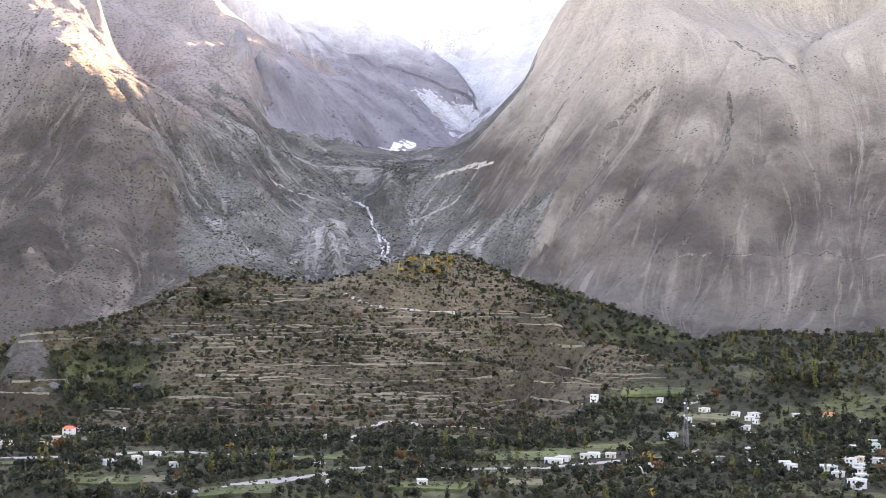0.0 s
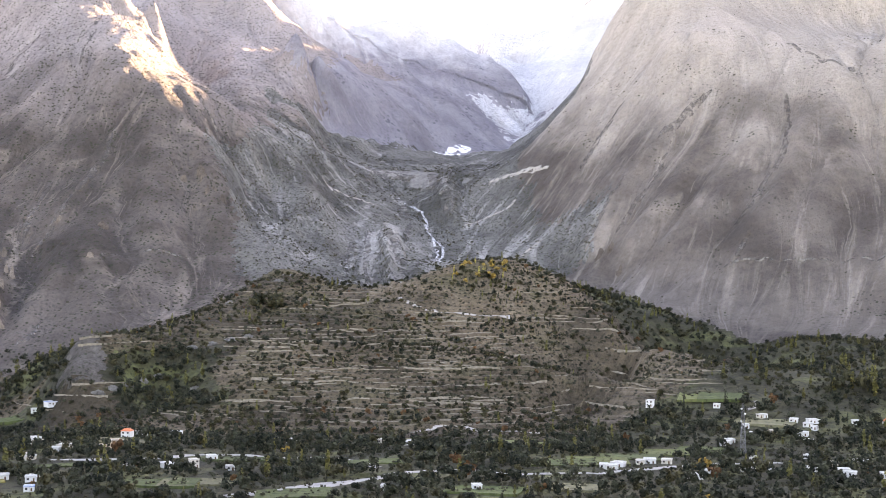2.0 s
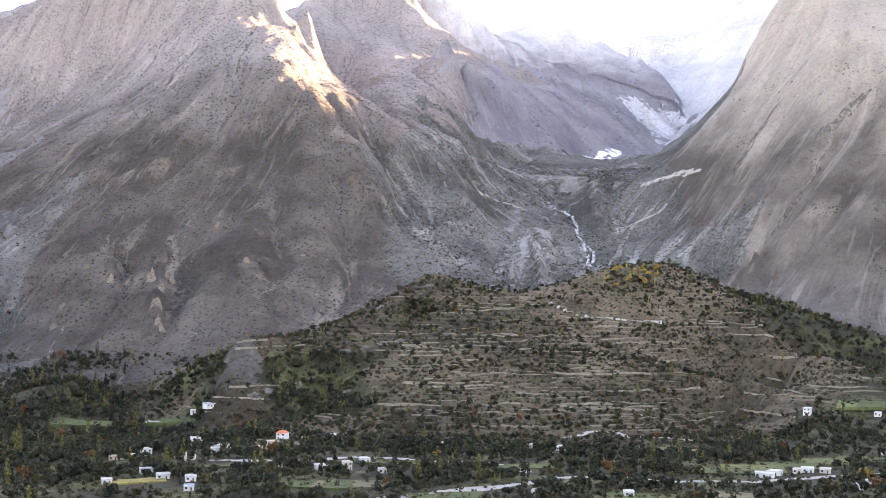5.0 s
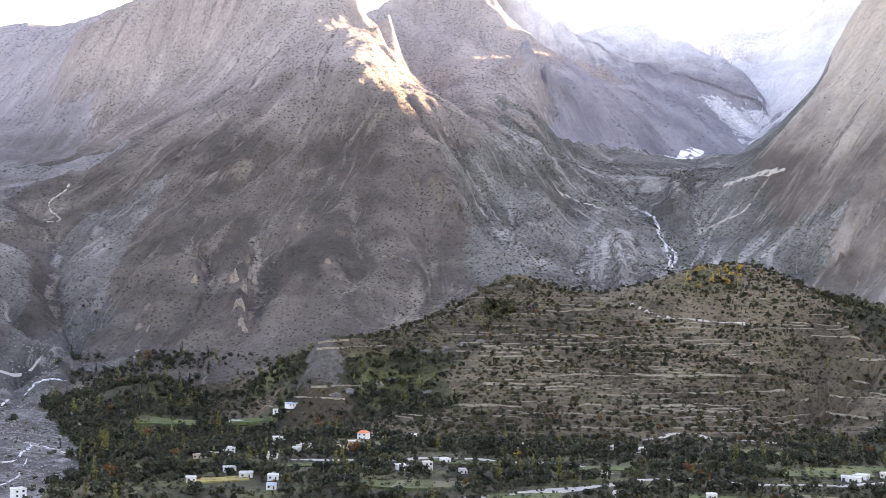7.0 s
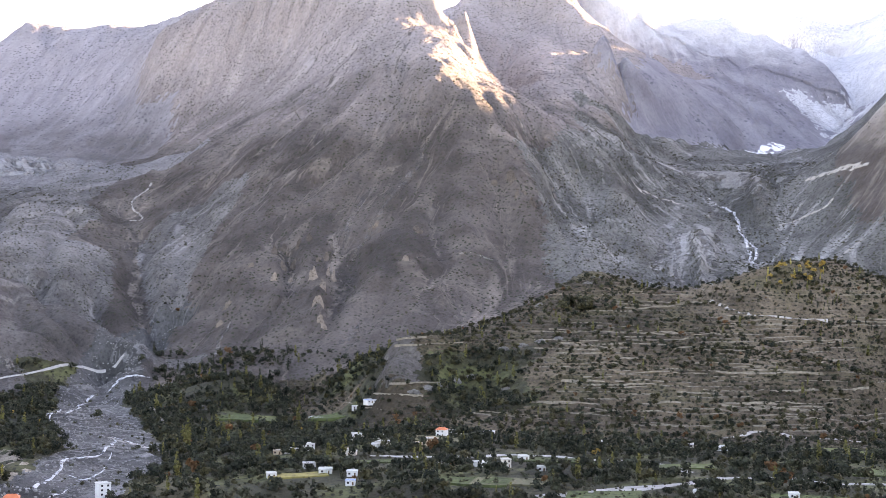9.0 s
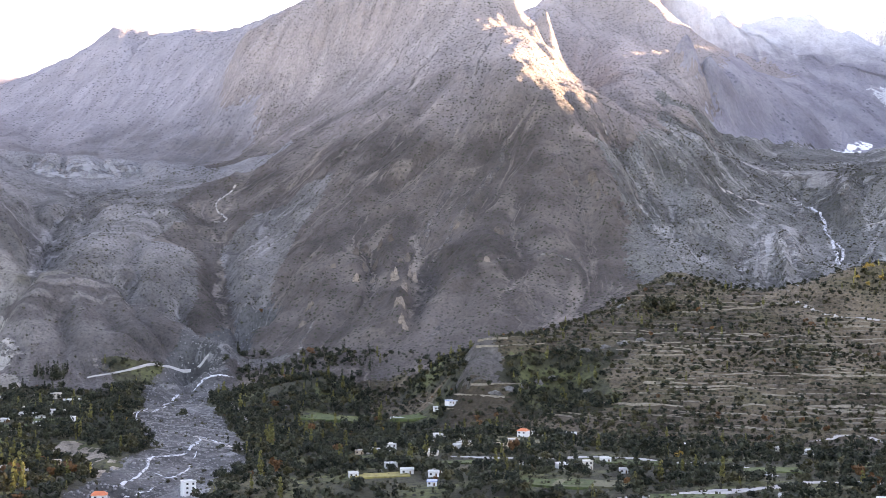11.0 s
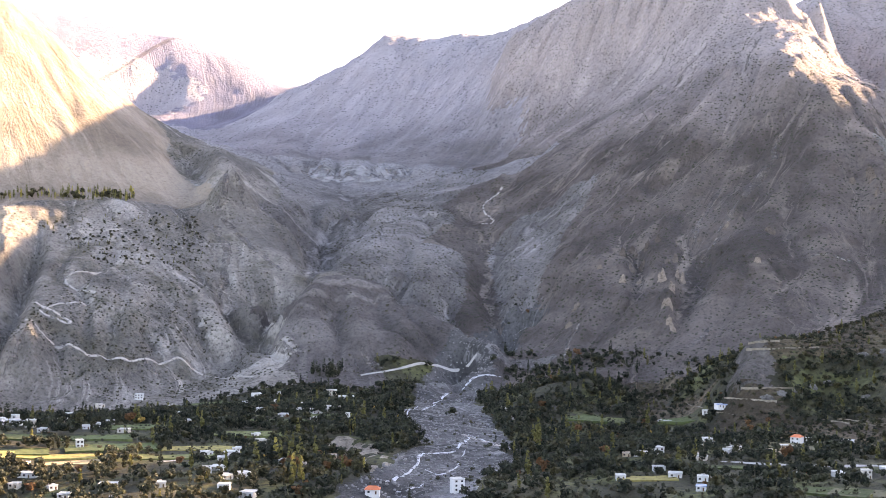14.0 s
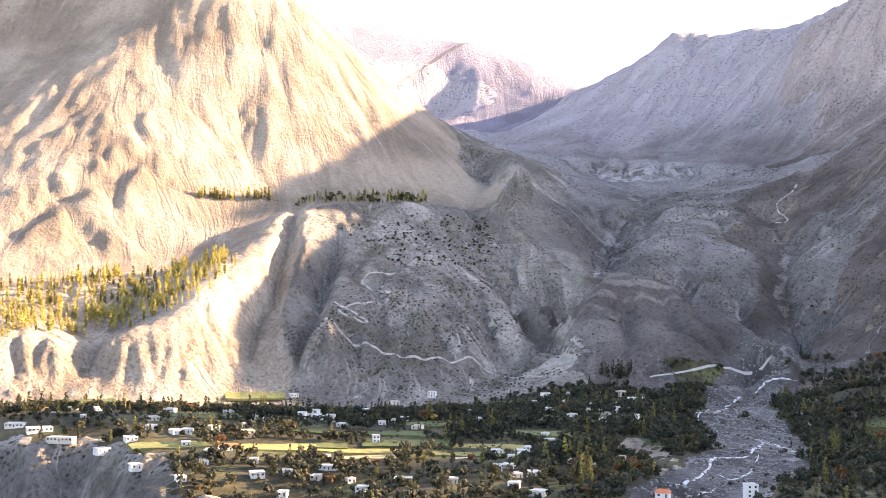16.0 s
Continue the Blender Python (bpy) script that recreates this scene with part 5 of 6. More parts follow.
GOLDEN_ROW = [(-1866, 1408), (-1806, 1533), (-1796, 1524), (-1860, 1404)]
GOLDEN_ROW_EAST = [(-1779, 1562), (-1728, 1677), (-1677, 1792), (-1618, 1729), (-1696, 1646), (-1753, 1539)]
BLUFF_GROVE = [(-1616, 1517), (-1584, 1672), (-1515, 1770), (-1422, 1690), (-1373, 1578), (-1442, 1472)]
HILL_TOP_GROVE = [(-61, 1732), (-29, 1755), (12, 1757), (12, 1709), (-31, 1696), (-59, 1686)]
HILL_FLANK = [(-66, 1735), (7, 1712), (72, 1650), (87, 1602), (13, 1574), (-35, 1646)]
OLIVE_GROVE = [(-708, 931), (-687, 991), (-568, 887), (-516, 813), (-533, 719), (-582, 765)]
VILLAGE_WEST = [(-1491, 843), (-1324, 1146), (-949, 1426), (-770, 1199), (-530, 762), (-758, 575), (-908, 643), (-1064, 602)]
VILLAGE_EAST = [(253, 1294), (434, 1320), (289, 878), (43, 878), (98, 1074)]
VILLAGE_MIDDLE = [(-583, 1358), (-334, 1245), (-208, 1096), (-96, 915), (-356, 868)]
POPLAR_ROW = [(-1022, 1422), (-987, 1450), (-996, 1464), (-1039, 1445)]
HILL_POPLARS = [(-287, 1577), (-255, 1585), (-260, 1617), (-294, 1615)]
EAST_POPLARS = [(334, 1358), (394, 1348), (407, 1393), (346, 1404)]
OCHRE_CRAGS = [
    (-793, 1945, 10, 12), (-758, 1903, 9, 16), (-753, 1955, 8, 8), (-706, 1900, 10, 18), (-673, 1840, 9, 16), (-650, 1722, 8, 12),
    (-628, 1681, 7, 9), (-756, 1820, 8, 12), (-809, 1859, 9, 10), (-805, 1770, 8, 14), (-585, 1967, 12, 10), (-502, 2131, 10, 14),
    (-478, 2147, 9, 12), (-656, 1992, 9, 8), (165, 2168, 12, 14), (193, 2123, 10, 10), (183, 2169, 9, 12), (379, 2049, 9, 8),
    (-448, 2107, 9, 12), (-474, 2142, 8, 10),
    (-800, 1924, 8, 14), (-780, 1932, 7, 18), (-756, 1961, 9, 12), (-717, 1899, 8, 10), (-684, 1847, 7, 14), (-668, 1783, 9, 18), (-654, 1724, 8, 12), (-637, 1692, 7, 10), (-768, 1879, 9, 14), (-767, 1944, 8, 18), (-806, 1765, 7, 12), (-801, 1734, 9, 10), (-469, 2129, 8, 14), (-455, 2089, 7, 18), (-431, 2088, 9, 12), (-567, 1855, 8, 10), (-740, 1845, 7, 14), (-699, 1829, 9, 18),
]
GREY_CRAGS = [
    (-398, 1333, 6, 4), (-388, 1347, 7, 5), (-379, 1366, 7, 5), (-368, 1387, 6, 5), (-354, 1401, 7, 5), (-331, 1454, 7, 5),
    (-312, 1466, 8, 5), (-293, 1475, 8, 6), (-276, 1488, 7, 5), (-277, 1764, 9, 6), (-282, 1729, 8, 5), (-325, 1634, 8, 5),
    (-501, 1082, 8, 7), (-647, 1316, 10, 8), (-642, 1347, 10, 9), (-309, 1373, 6, 4),
]
MAST = (196, 1085)
# end of plan

# ---- plain materials ----
def plain(name, colour, rough=0.8, grain=2.0, vary=0.25, bump=0.0, metal=0.0):
    """A surface of one colour with stains and grain."""
    n = Nodes(name, rough)
    n.bsdf.inputs["Metallic"].default_value = metal
    low = tuple(v * (1 - vary) for v in colour)
    c = n.mix(n.step(n.noise(grain * 6, 4, 0.6), 0.35, 0.65), low, colour)
    c = n.mix(n.math("MULTIPLY", n.step(n.noise(grain, 4, 0.6), 0.6, 0.35), 0.5), c, low)
    if bump:
        n.bump(n.noise(grain, 3), bump)
    return n.done(c)


def foliage(name, dark, light, patch=None):
    """Leaves: each spray a little different, whole trees different from their neighbours."""
    n = Nodes(name, 0.75)
    island = n.tree.nodes.new("ShaderNodeNewGeometry").outputs["Random Per Island"]
    c = n.mix(island, dark, light)
    c = n.mix(n.math("MULTIPLY", n.step(n.noise(16, 2), 0.4, 0.65), 0.55), c, patch or light)
    c = n.mix(n.math("MULTIPLY", n.step(n.noise(13, 2, 0.5, (1.0, 1.1, 1)), 0.55, 0.35), 0.6), c, dark)
    through_leaf = n.tree.nodes.new("ShaderNodeBsdfTranslucent")
    n.put(through_leaf.inputs["Color"], c)
    both = n.tree.nodes.new("ShaderNodeMixShader")
    both.inputs[0].default_value = 0.4
    n.tree.links.new(n.bsdf.outputs[0], both.inputs[1])
    n.tree.links.new(through_leaf.outputs[0], both.inputs[2])
    n.tree.links.new(both.outputs[0], n.tree.nodes["Material Output"].inputs["Surface"])
    return n.done(c)


def patchy(mat, size, lo, hi):
    """Lets a thin layer break up, so that what lies under it shows."""
    n = Nodes("", 0.9, mat)
    n.put(n.bsdf.inputs["Alpha"], n.step(n.noise(size, 5, 0.65), lo, hi))
    return mat


leaf_green = foliage("green_leaves", (0.009, 0.012, 0.009), (0.06, 0.069, 0.045), (0.088, 0.091, 0.053))
leaf_olive = foliage("olive_leaves", (0.018, 0.019, 0.011), (0.085, 0.083, 0.042), (0.115, 0.1, 0.048))
leaf_lime = foliage("yellow_green_leaves", (0.08, 0.08, 0.026), (0.18, 0.168, 0.058))
leaf_gold = foliage("golden_leaves", (0.23, 0.195, 0.05), (0.44, 0.375, 0.11))
leaf_amber = foliage("amber_leaves", (0.25, 0.165, 0.045), (0.43, 0.295, 0.085))
# shrub colours lightened as painted haze
leaf_shrub = foliage("shrub_leaves", (0.04, 0.04, 0.026), (0.092, 0.087, 0.056))
leaf_rust = foliage("rust_leaves", (0.09, 0.05, 0.025), (0.18, 0.09, 0.04))
bark = plain("bark", (0.11, 0.09, 0.07), 0.9, 0.3, 0.4)
stone = plain("dry_stone", (0.28, 0.242, 0.19), 0.9, 0.8, 0.4, 0.1)
asphalt = plain("dusty_road", (0.36, 0.345, 0.32), 0.9, 1.5, 0.2, 0.05)
dust = patchy(plain("dusty_track", (0.38, 0.35, 0.315), 0.9, 1.5, 0.25, 0.05), 10, 0.3, 0.5)
faint_dust = patchy(plain("faint_dust", (0.21, 0.19, 0.168), 0.9, 1.5, 0.25, 0.05), 14, 0.34, 0.6)
scree = patchy(rock("pale_scree", (0.14, 0.125, 0.113), (0.2, 0.18, 0.164), (0.3, 0.272, 0.248), shrubs=0, streak=0.5, deep=3), 11, 0.3, 0.75)
boulder_stone = plain("boulder_stone", (0.26, 0.255, 0.245), 0.9, 0.8, 0.4, 0.1)
foam = patchy(plain("white_water", (0.5, 0.51, 0.52), 0.35, 0.7, 0.35, 0.15), 7, 0.36, 0.52)
debris_grey = patchy(plain("pale_debris", (0.28, 0.275, 0.275), 0.9, 8.0, 0.3, 0.5), 25, 0.3, 0.62)
whitewash_ice = plain("ice_patch", (0.8, 0.81, 0.83), 0.5, 3.0, 0.12)
whitewash = plain("whitewash", (0.62, 0.61, 0.58), 0.8, 0.8, 0.12)
cream = plain("cream_plaster", (0.55, 0.5, 0.42), 0.8, 0.8, 0.15)
tan_wall = plain("tan_plaster", (0.5, 0.38, 0.27), 0.8, 0.8, 0.15)
mint = plain("mint_plaster", (0.45, 0.58, 0.5), 0.8, 0.8, 0.12)
blue_paint = plain("blue_paint", (0.16, 0.27, 0.5), 0.6, 0.8, 0.15)
orange_tin = plain("orange_tin", (0.62, 0.16, 0.06), 0.5, 0.8, 0.2)
concrete = plain("pale_concrete", (0.5, 0.49, 0.46), 0.85, 0.8, 0.2)
pane = plain("dark_glass", (0.03, 0.035, 0.04), 0.15, 0.5, 0.2)
wood = plain("brown_wood", (0.14, 0.08, 0.045), 0.7, 0.3, 0.3)
steel = plain("galvanised_steel", (0.2, 0.2, 0.205), 0.55, 0.5, 0.2, 0.0, 0.4)
FIELD_LOOKS = {
    "green": ((0.06, 0.08, 0.028), (0.095, 0.12, 0.042), (0.14, 0.15, 0.07)), "lime": ((0.1, 0.115, 0.042), (0.15, 0.165, 0.06), (0.21, 0.205, 0.09)),
    "gold": ((0.22, 0.19, 0.06), (0.3, 0.25, 0.085), (0.36, 0.31, 0.12)), "dry": ((0.13, 0.125, 0.07), (0.19, 0.175, 0.1), (0.27, 0.24, 0.15)),
    "tan": ((0.27, 0.21, 0.12), (0.36, 0.28, 0.16), (0.42, 0.34, 0.21)),
}
FIELD_MATS = {k: rock(k + "_crop", *v, shrubs=0.2, shrub_size=4, streak=0.3, deep=0.6) for k, v in FIELD_LOOKS.items()}


def mesh_of(name, verts, faces, mat, smooth=False):
    me = bpy.data.meshes.new(name)
    me.from_pydata([tuple(v) for v in verts], [], [tuple(f) for f in faces])
    me.materials.append(mat)
    if smooth:
        me.polygons.foreach_set("use_smooth", np.ones(len(me.polygons), bool))
    return me


def part(name, bm, mat, parent, label=""):
    """Links a bmesh as one mesh object under a thing or a part."""
    me = bpy.data.meshes.new(name)
    bm.to_mesh(me)
    bm.free()
    me.materials.append(mat)
    ob = new(name, me)
    ob.parent = parent
    return tagged(ob, label)


def box(bm, x0, x1, y0, y1, z0, z1):
    v = [bm.verts.new((x, y, z)) for z in (z0, z1) for y in (y0, y1) for x in (x0, x1)]
    for f in ((0, 2, 3, 1), (4, 5, 7, 6), (0, 1, 5, 4), (2, 6, 7, 3), (0, 4, 6, 2), (1, 3, 7, 5)):
        bm.faces.new([v[i] for i in f])
    return bm


def boxed(*sizes):
    bm = bmesh.new()
    for size in sizes:
        box(bm, *size)
    return bm


def bar(bm, a, b, wide, end=None):
    """A four-sided strut from a to b."""
    a, b = Vector(a), Vector(b)
    d = (b - a).normalized()
    u = d.cross(Vector((0.3, 0.9, 0.2))).normalized()
    w = d.cross(u)
    rings = []
    for p, r in ((a, wide / 2), (b, (end or wide) / 2)):
        rings.append([bm.verts.new(p + (u * cu + w * cw) * r) for cu, cw in ((1, 1), (-1, 1), (-1, -1), (1, -1))])
    for k in range(4):
        bm.faces.new((rings[0][k], rings[0][(k + 1) % 4], rings[1][(k + 1) % 4], rings[1][k]))
    bm.faces.new(rings[0][::-1])
    bm.faces.new(rings[1])


# ---- roads, tracks, streams and scree chutes, laid on the land ----
def smooth_line(points, step):
    """A curve through points, sampled at about that step."""
    p = [np.array(q, float) for q in points]
    p = [2 * p[0] - p[1]] + p + [2 * p[-1] - p[-2]]
    out = []
    for a, b, c, d in zip(p, p[1:], p[2:], p[3:]):
        n = max(2, int(np.linalg.norm(c - b) / step))
        for k in range(n):
            t = k / n
            out.append(0.5 * (2 * b + (c - a) * t + (2 * a - 5 * b + 4 * c - d) * t * t + (3 * b - a - 3 * c + d) * t ** 3))
    return np.array(out + [p[-2]])


ROAD_POINTS = []
LOOKS = {
    "road": (asphalt, 0.5, "pale dusty valley road", "road"), "lane": (dust, 0.45, "narrow pale lane between the fields", "lane"),
    "track": (dust, 0.6, "pale dirt track across the slope", "track"), "stream": (foam, 0.35, "white foaming stream over stones", "stream"),
    "trail": (faint_dust, 0.5, "faint dusty trail across the steep slope", "trail"),
    "debris": (debris_grey, 0.7, "pale wall of glacier debris", "debris"), "ice": (whitewash_ice, 0.6, "white patch of ice on the moraine", "ice"), "scree": (scree, 0.5, "pale scree chute down the mountain", "scree"),
}
for kind, rows in PATHS.items():
    mat, lift, label, category = LOOKS[kind]
    for wide, points in rows:
        line = smooth_line(points, 5.0 if kind not in ("scree", "ice", "debris") else 7.0)
        way = np.gradient(line, axis=0)
        way /= np.maximum(np.linalg.norm(way, axis=1), 1e-6)[:, None]
        side = np.stack([-way[:, 1], way[:, 0]], 1)
        n = len(line)
        wander = fractal(line[:, 0] / 30 + 3, line[:, 1] / 30, 3) - 0.5
        half = wide / 2 * (1 + (1.0 if kind in ("stream", "scree", "ice", "debris") else 0.3) * wander)
        if kind in ("stream", "scree", "ice", "debris"):
            half *= np.minimum(1, np.minimum(np.arange(n), np.arange(n)[::-1]) / 3 + 0.15)
            line = line + side * (wander * min(wide, 7) * 2.2)[:, None]
        rails = [line + side * (half * f)[:, None] for f in (-1.08, -1, -0.35, 0.35, 1, 1.08)]
        verts = []
        for k, rail in enumerate(rails):
            z = land(rail[:, 0], rail[:, 1])[0] + (lift if 0 < k < 5 else -0.8)
            verts.append(np.c_[rail, z])
        faces = [(k * n + i, k * n + i + 1, (k + 1) * n + i + 1, (k + 1) * n + i) for k in range(5) for i in range(n - 1)]
        tagged(new(kind, mesh_of(kind, np.concatenate(verts)[:, :3], [f[::-1] for f in faces], mat, True)), label, category, kind="structure")
        if kind in ("road", "lane", "stream"):
            ROAD_POINTS.append(np.c_[line, np.full(n, wide / 2 + 4.0)])
            if kind == "road":
                for near_side in (0.992, 0.985, 0.978):
                    ROAD_POINTS.append(np.c_[line * near_side, np.full(n, wide / 2 + 4.0)])
ROAD_POINTS = np.concatenate(ROAD_POINTS)


# ---- fields ----
def field(x, y, wide, deep, look_name):
    turn = math.atan2(-x, y) + random.uniform(-0.25, 0.25)
    n, m = 9, 7
    u, v = np.meshgrid(np.linspace(-0.5, 0.5, n), np.linspace(-0.5, 0.5, m), indexing="ij")
    skew = random.uniform(-0.25, 0.25)
    px, py = u * wide + skew * v * deep, v * deep * (1 + 0.25 * u)
    gx, gy = x + px * math.cos(turn) - py * math.sin(turn), y + px * math.sin(turn) + py * math.cos(turn)
    gz = land(gx, gy)[0]
    gz = 0.5 * gz + 0.5 * gz.mean() + 0.9
    gz[(np.abs(u) > 0.49) | (np.abs(v) > 0.49)] += 0.35
    top = np.stack([gx, gy, gz], -1).reshape(-1, 3)
    faces = [(i * m + j, (i + 1) * m + j, (i + 1) * m + j + 1, i * m + j + 1) for i in range(n - 1) for j in range(m - 1)]
    rim = [i * m for i in range(n)] + [(n - 1) * m + j for j in range(1, m)] + [i * m + m - 1 for i in range(n - 2, -1, -1)] + [j for j in range(m - 2, 0, -1)]
    low = top[rim] - (0, 0, 3.0)
    base = len(top)
    faces += [(rim[k], base + k, base + (k + 1) % len(rim), rim[(k + 1) % len(rim)]) for k in range(len(rim))]
    words = {"green": "green crop", "lime": "yellow-green crop", "gold": "ripe golden crop", "dry": "dry stubble", "tan": "bare tan soil"}[look_name]
    tagged(new("field", mesh_of("field", np.concatenate([top, low]), faces, FIELD_MATS[look_name])), f"small terraced field of {words} on the valley floor", "field", "fields of the valley", kind="structure")
    return x, y, max(wide, deep) * 0.46


FIELD_SPOTS = np.array([field(x, y, wide * 1.25, deep * 1.2, look_name) for x, y, wide, deep, look_name in FIELDS_EAST + FIELDS_MIDDLE + FIELDS_WEST])


# ---- houses ----
WALLS = {"white": whitewash, "cream": cream, "tan": tan_wall, "blue": whitewash, "orange": whitewash, "green": mint, "tall": whitewash}
WORDS = {
    "white": "whitewashed flat-roofed village house", "cream": "cream plastered flat-roofed village house", "tan": "tan plastered house with a flat roof",
    "blue": "white house with blue painted roof edge", "orange": "white house under an orange tin roof", "green": "mint green plastered house", "tall": "three-storey white house with dark windows",
}


def house(x, y, wide, kind):
    storeys = 3 if kind == "tall" else (2 if random.random() < 0.16 and wide < 15 else 1)
    deep, high = min(wide, random.uniform(7.5, 11.5)), 2.9 * storeys
    z = land(np.array([x - 3, x, x + 3]), np.array([y, y, y]))[0]
    ob = tagged(new("house"), WORDS[kind] + " among trees", "house", "houses of the villages")
    turn = math.degrees(math.atan2(-x, y)) + random.uniform(-28, 28)
    ob.matrix_world = pose(x, y, float(z.max()) + 0.1, 0, 0, turn)
    w, d = wide / 2, deep / 2
    part("wall", boxed((-w, w, -d, d, -2.5, high)), WALLS[kind], ob)
    if kind == "orange":
        bm = bmesh.new()
        ring = [bm.verts.new(c) for c in ((-w - .6, -d - .6, high), (w + .6, -d - .6, high), (w + .6, d + .6, high), (-w - .6, d + .6, high))]
        ridge = [bm.verts.new((-w * 0.6, 0, high + 2.2)), bm.verts.new((w * 0.6, 0, high + 2.2))]
        for f in ((ring[0], ring[1], ridge[1], ridge[0]), (ring[2], ring[3], ridge[0], ridge[1]), (ring[1], ring[2], ridge[1]), (ring[3], ring[0], ridge[0]), tuple(ring[::-1])):
            bm.faces.new(f)
        part("roof", bm, orange_tin, ob, "orange tin hipped roof")
    else:
        t = 0.35
        roof = part("roof", boxed((-w - t, w + t, -d - t, d + t, high, high + 0.28)), blue_paint if kind == "blue" else concrete, ob)
        for p0, p1 in ((-d - .1, -d + .15), (d - .15, d + .1)):
            part("parapet", boxed((-w - .1, w + .1, p0, p1, high + .284, high + .75)), WALLS[kind], roof)
    for s in range(storeys):
        count = max(2, int(wide / 3.2))
        for k in range(count):
            cx = -w + wide * (k + 0.5) / count
            if s == 0 and k == count // 2:
                part("door", boxed((cx - .55, cx + .55, -d - .06, -d + .05, -0.1, 2.1)), wood, ob)
                continue
            win = part("window", boxed((cx - .75, cx + .75, -d - .07, -d + .05, 2.9 * s + .9, 2.9 * s + 2.3)), wood, ob)
            part("pane", boxed((cx - .65, cx + .65, -d - .09, -d - .04, 2.9 * s + 1.0, 2.9 * s + 2.2)), pane, win)
    if random.random() < 0.55 and kind not in ("orange", "tall"):
        porch = part("veranda", boxed((-w * .7, w * .2, -d - 2.2, -d - .36, 2.75, 2.95)), concrete, ob)
        for q in (-w * .7, w * .2 - .2):
            part("post", boxed((q, q + .2, -d - 2.2, -d - 2, -1.5, 2.746)), concrete, porch)
    return x, y, wide * 0.55 + 2


HOUSE_SPOTS = np.array([house(*row) for row in HOUSES_BY_THE_HILL + HOUSES_EAST + HOUSES_BY_THE_RIVER + HOUSES_WEST + HOUSES_SOUTH_WEST])



def inside(points, x, y):
    """Whether places lie in an outline."""
    hit = np.zeros(np.shape(x), bool)
    for (ax, ay), (bx, by) in zip(points, points[1:] + points[:1]):
        cross = (ay > y) != (by > y)
        hit ^= cross & (x < (bx - ax) * (y - ay) / ((by - ay) if by != ay else 1e-9) + ax)
    return hit


def clear_of(x, y, spots):
    ok = np.ones(x.shape, bool)
    for i in range(0, len(spots), 60):
        s = spots[i:i + 60]
        ok &= (np.hypot(x[:, None] - s[None, :, 0], y[:, None] - s[None, :, 1]) > s[None, :, 2]).all(1)
    return ok


# the smaller houses between them
for outline, count in ((VILLAGE_WEST, 85), (VILLAGE_EAST, 34), (VILLAGE_MIDDLE, 18)):
    ox, oy = [p[0] for p in outline], [p[1] for p in outline]
    done = 0
    for _ in range(6000):
        x, y = random.uniform(min(ox), max(ox)), random.uniform(min(oy), max(oy))
        here = (np.array([x]), np.array([y]))
        if done < count and inside(outline, *here)[0] and fractal(here[0] / 90, here[1] / 90, 2)[0] > 0.45 and clear_of(*here, ROAD_POINTS)[0] and clear_of(*here, FIELD_SPOTS)[0] and clear_of(*here, HOUSE_SPOTS)[0]:
            around = land(x + np.array([0, 9, -9, 0, 0]), y + np.array([0, 0, 0, 9, -9]))
            if NAMES[around[1][0]] == "ground" and np.ptp(around[0]) < 3:
                HOUSE_SPOTS = np.r_[HOUSE_SPOTS, [house(x, y, random.uniform(6.0, 11.0), random.choice(("white", "white", "white", "cream", "tan")))]]
                done += 1

# ---- lattice mast with its hut ----
mast = tagged(new("radio_mast"), "tall grey lattice radio mast with dishes in the village", "mast")
mast.location = (*MAST, float(land(np.array([MAST[0]]), np.array([MAST[1]]))[0][0]))
LEG = [(sx * 2.4, sy * 2.4) for sx, sy in ((-1, -1), (1, -1), (1, 1), (-1, 1))]
for lx, ly in LEG:
    bm = bmesh.new()
    bar(bm, (lx, ly, -1), (lx * 0.28, ly * 0.28, 44), 0.24, 0.14)
    part("leg", bm, steel, mast)
for k in range(14):
    z0, z1 = 44 * k / 14, 44 * (k + 1) / 14
    f0, f1 = 1 - 0.72 * z0 / 44, 1 - 0.72 * z1 / 44
    for a, b in zip(LEG, LEG[1:] + LEG[:1]):
        for p, q in (((a[0] * f0, a[1] * f0, z0), (b[0] * f1, b[1] * f1, z1)), ((b[0] * f0, b[1] * f0, z0), (a[0] * f1, a[1] * f1, z1)), ((a[0] * f1, a[1] * f1, z1), (b[0] * f1, b[1] * f1, z1))):
            bm = bmesh.new()
            bar(bm, p, q, 0.1)
            part("brace", bm, steel, mast)
for z, dx in ((40, -1.3), (36, 1.4), (30, -1.6)):
    bm = bmesh.new()
    bmesh.ops.create_cone(bm, cap_ends=True, segments=14, radius1=0.9, radius2=0.5, depth=0.5, matrix=pose(dx, -1.2, z, 90, 0, 0))
    part("dish", bm, whitewash, mast, "white round dish")
hut = tagged(new("equipment_hut"), "small white equipment hut at the foot of the mast", "hut")
hut.matrix_world = pose(MAST[0] + 7, MAST[1] - 4, mast.location.z, 0, 0, 10)
part("wall", boxed((-2.4, 2.4, -2, 2, -1.5, 3.4)), whitewash, hut)
part("roof", boxed((-2.7, 2.7, -2.3, 2.3, 3.404, 3.65)), concrete, hut)
part("door", boxed((-0.5, 0.5, -2.06, -1.95, 0, 2.1)), wood, hut)


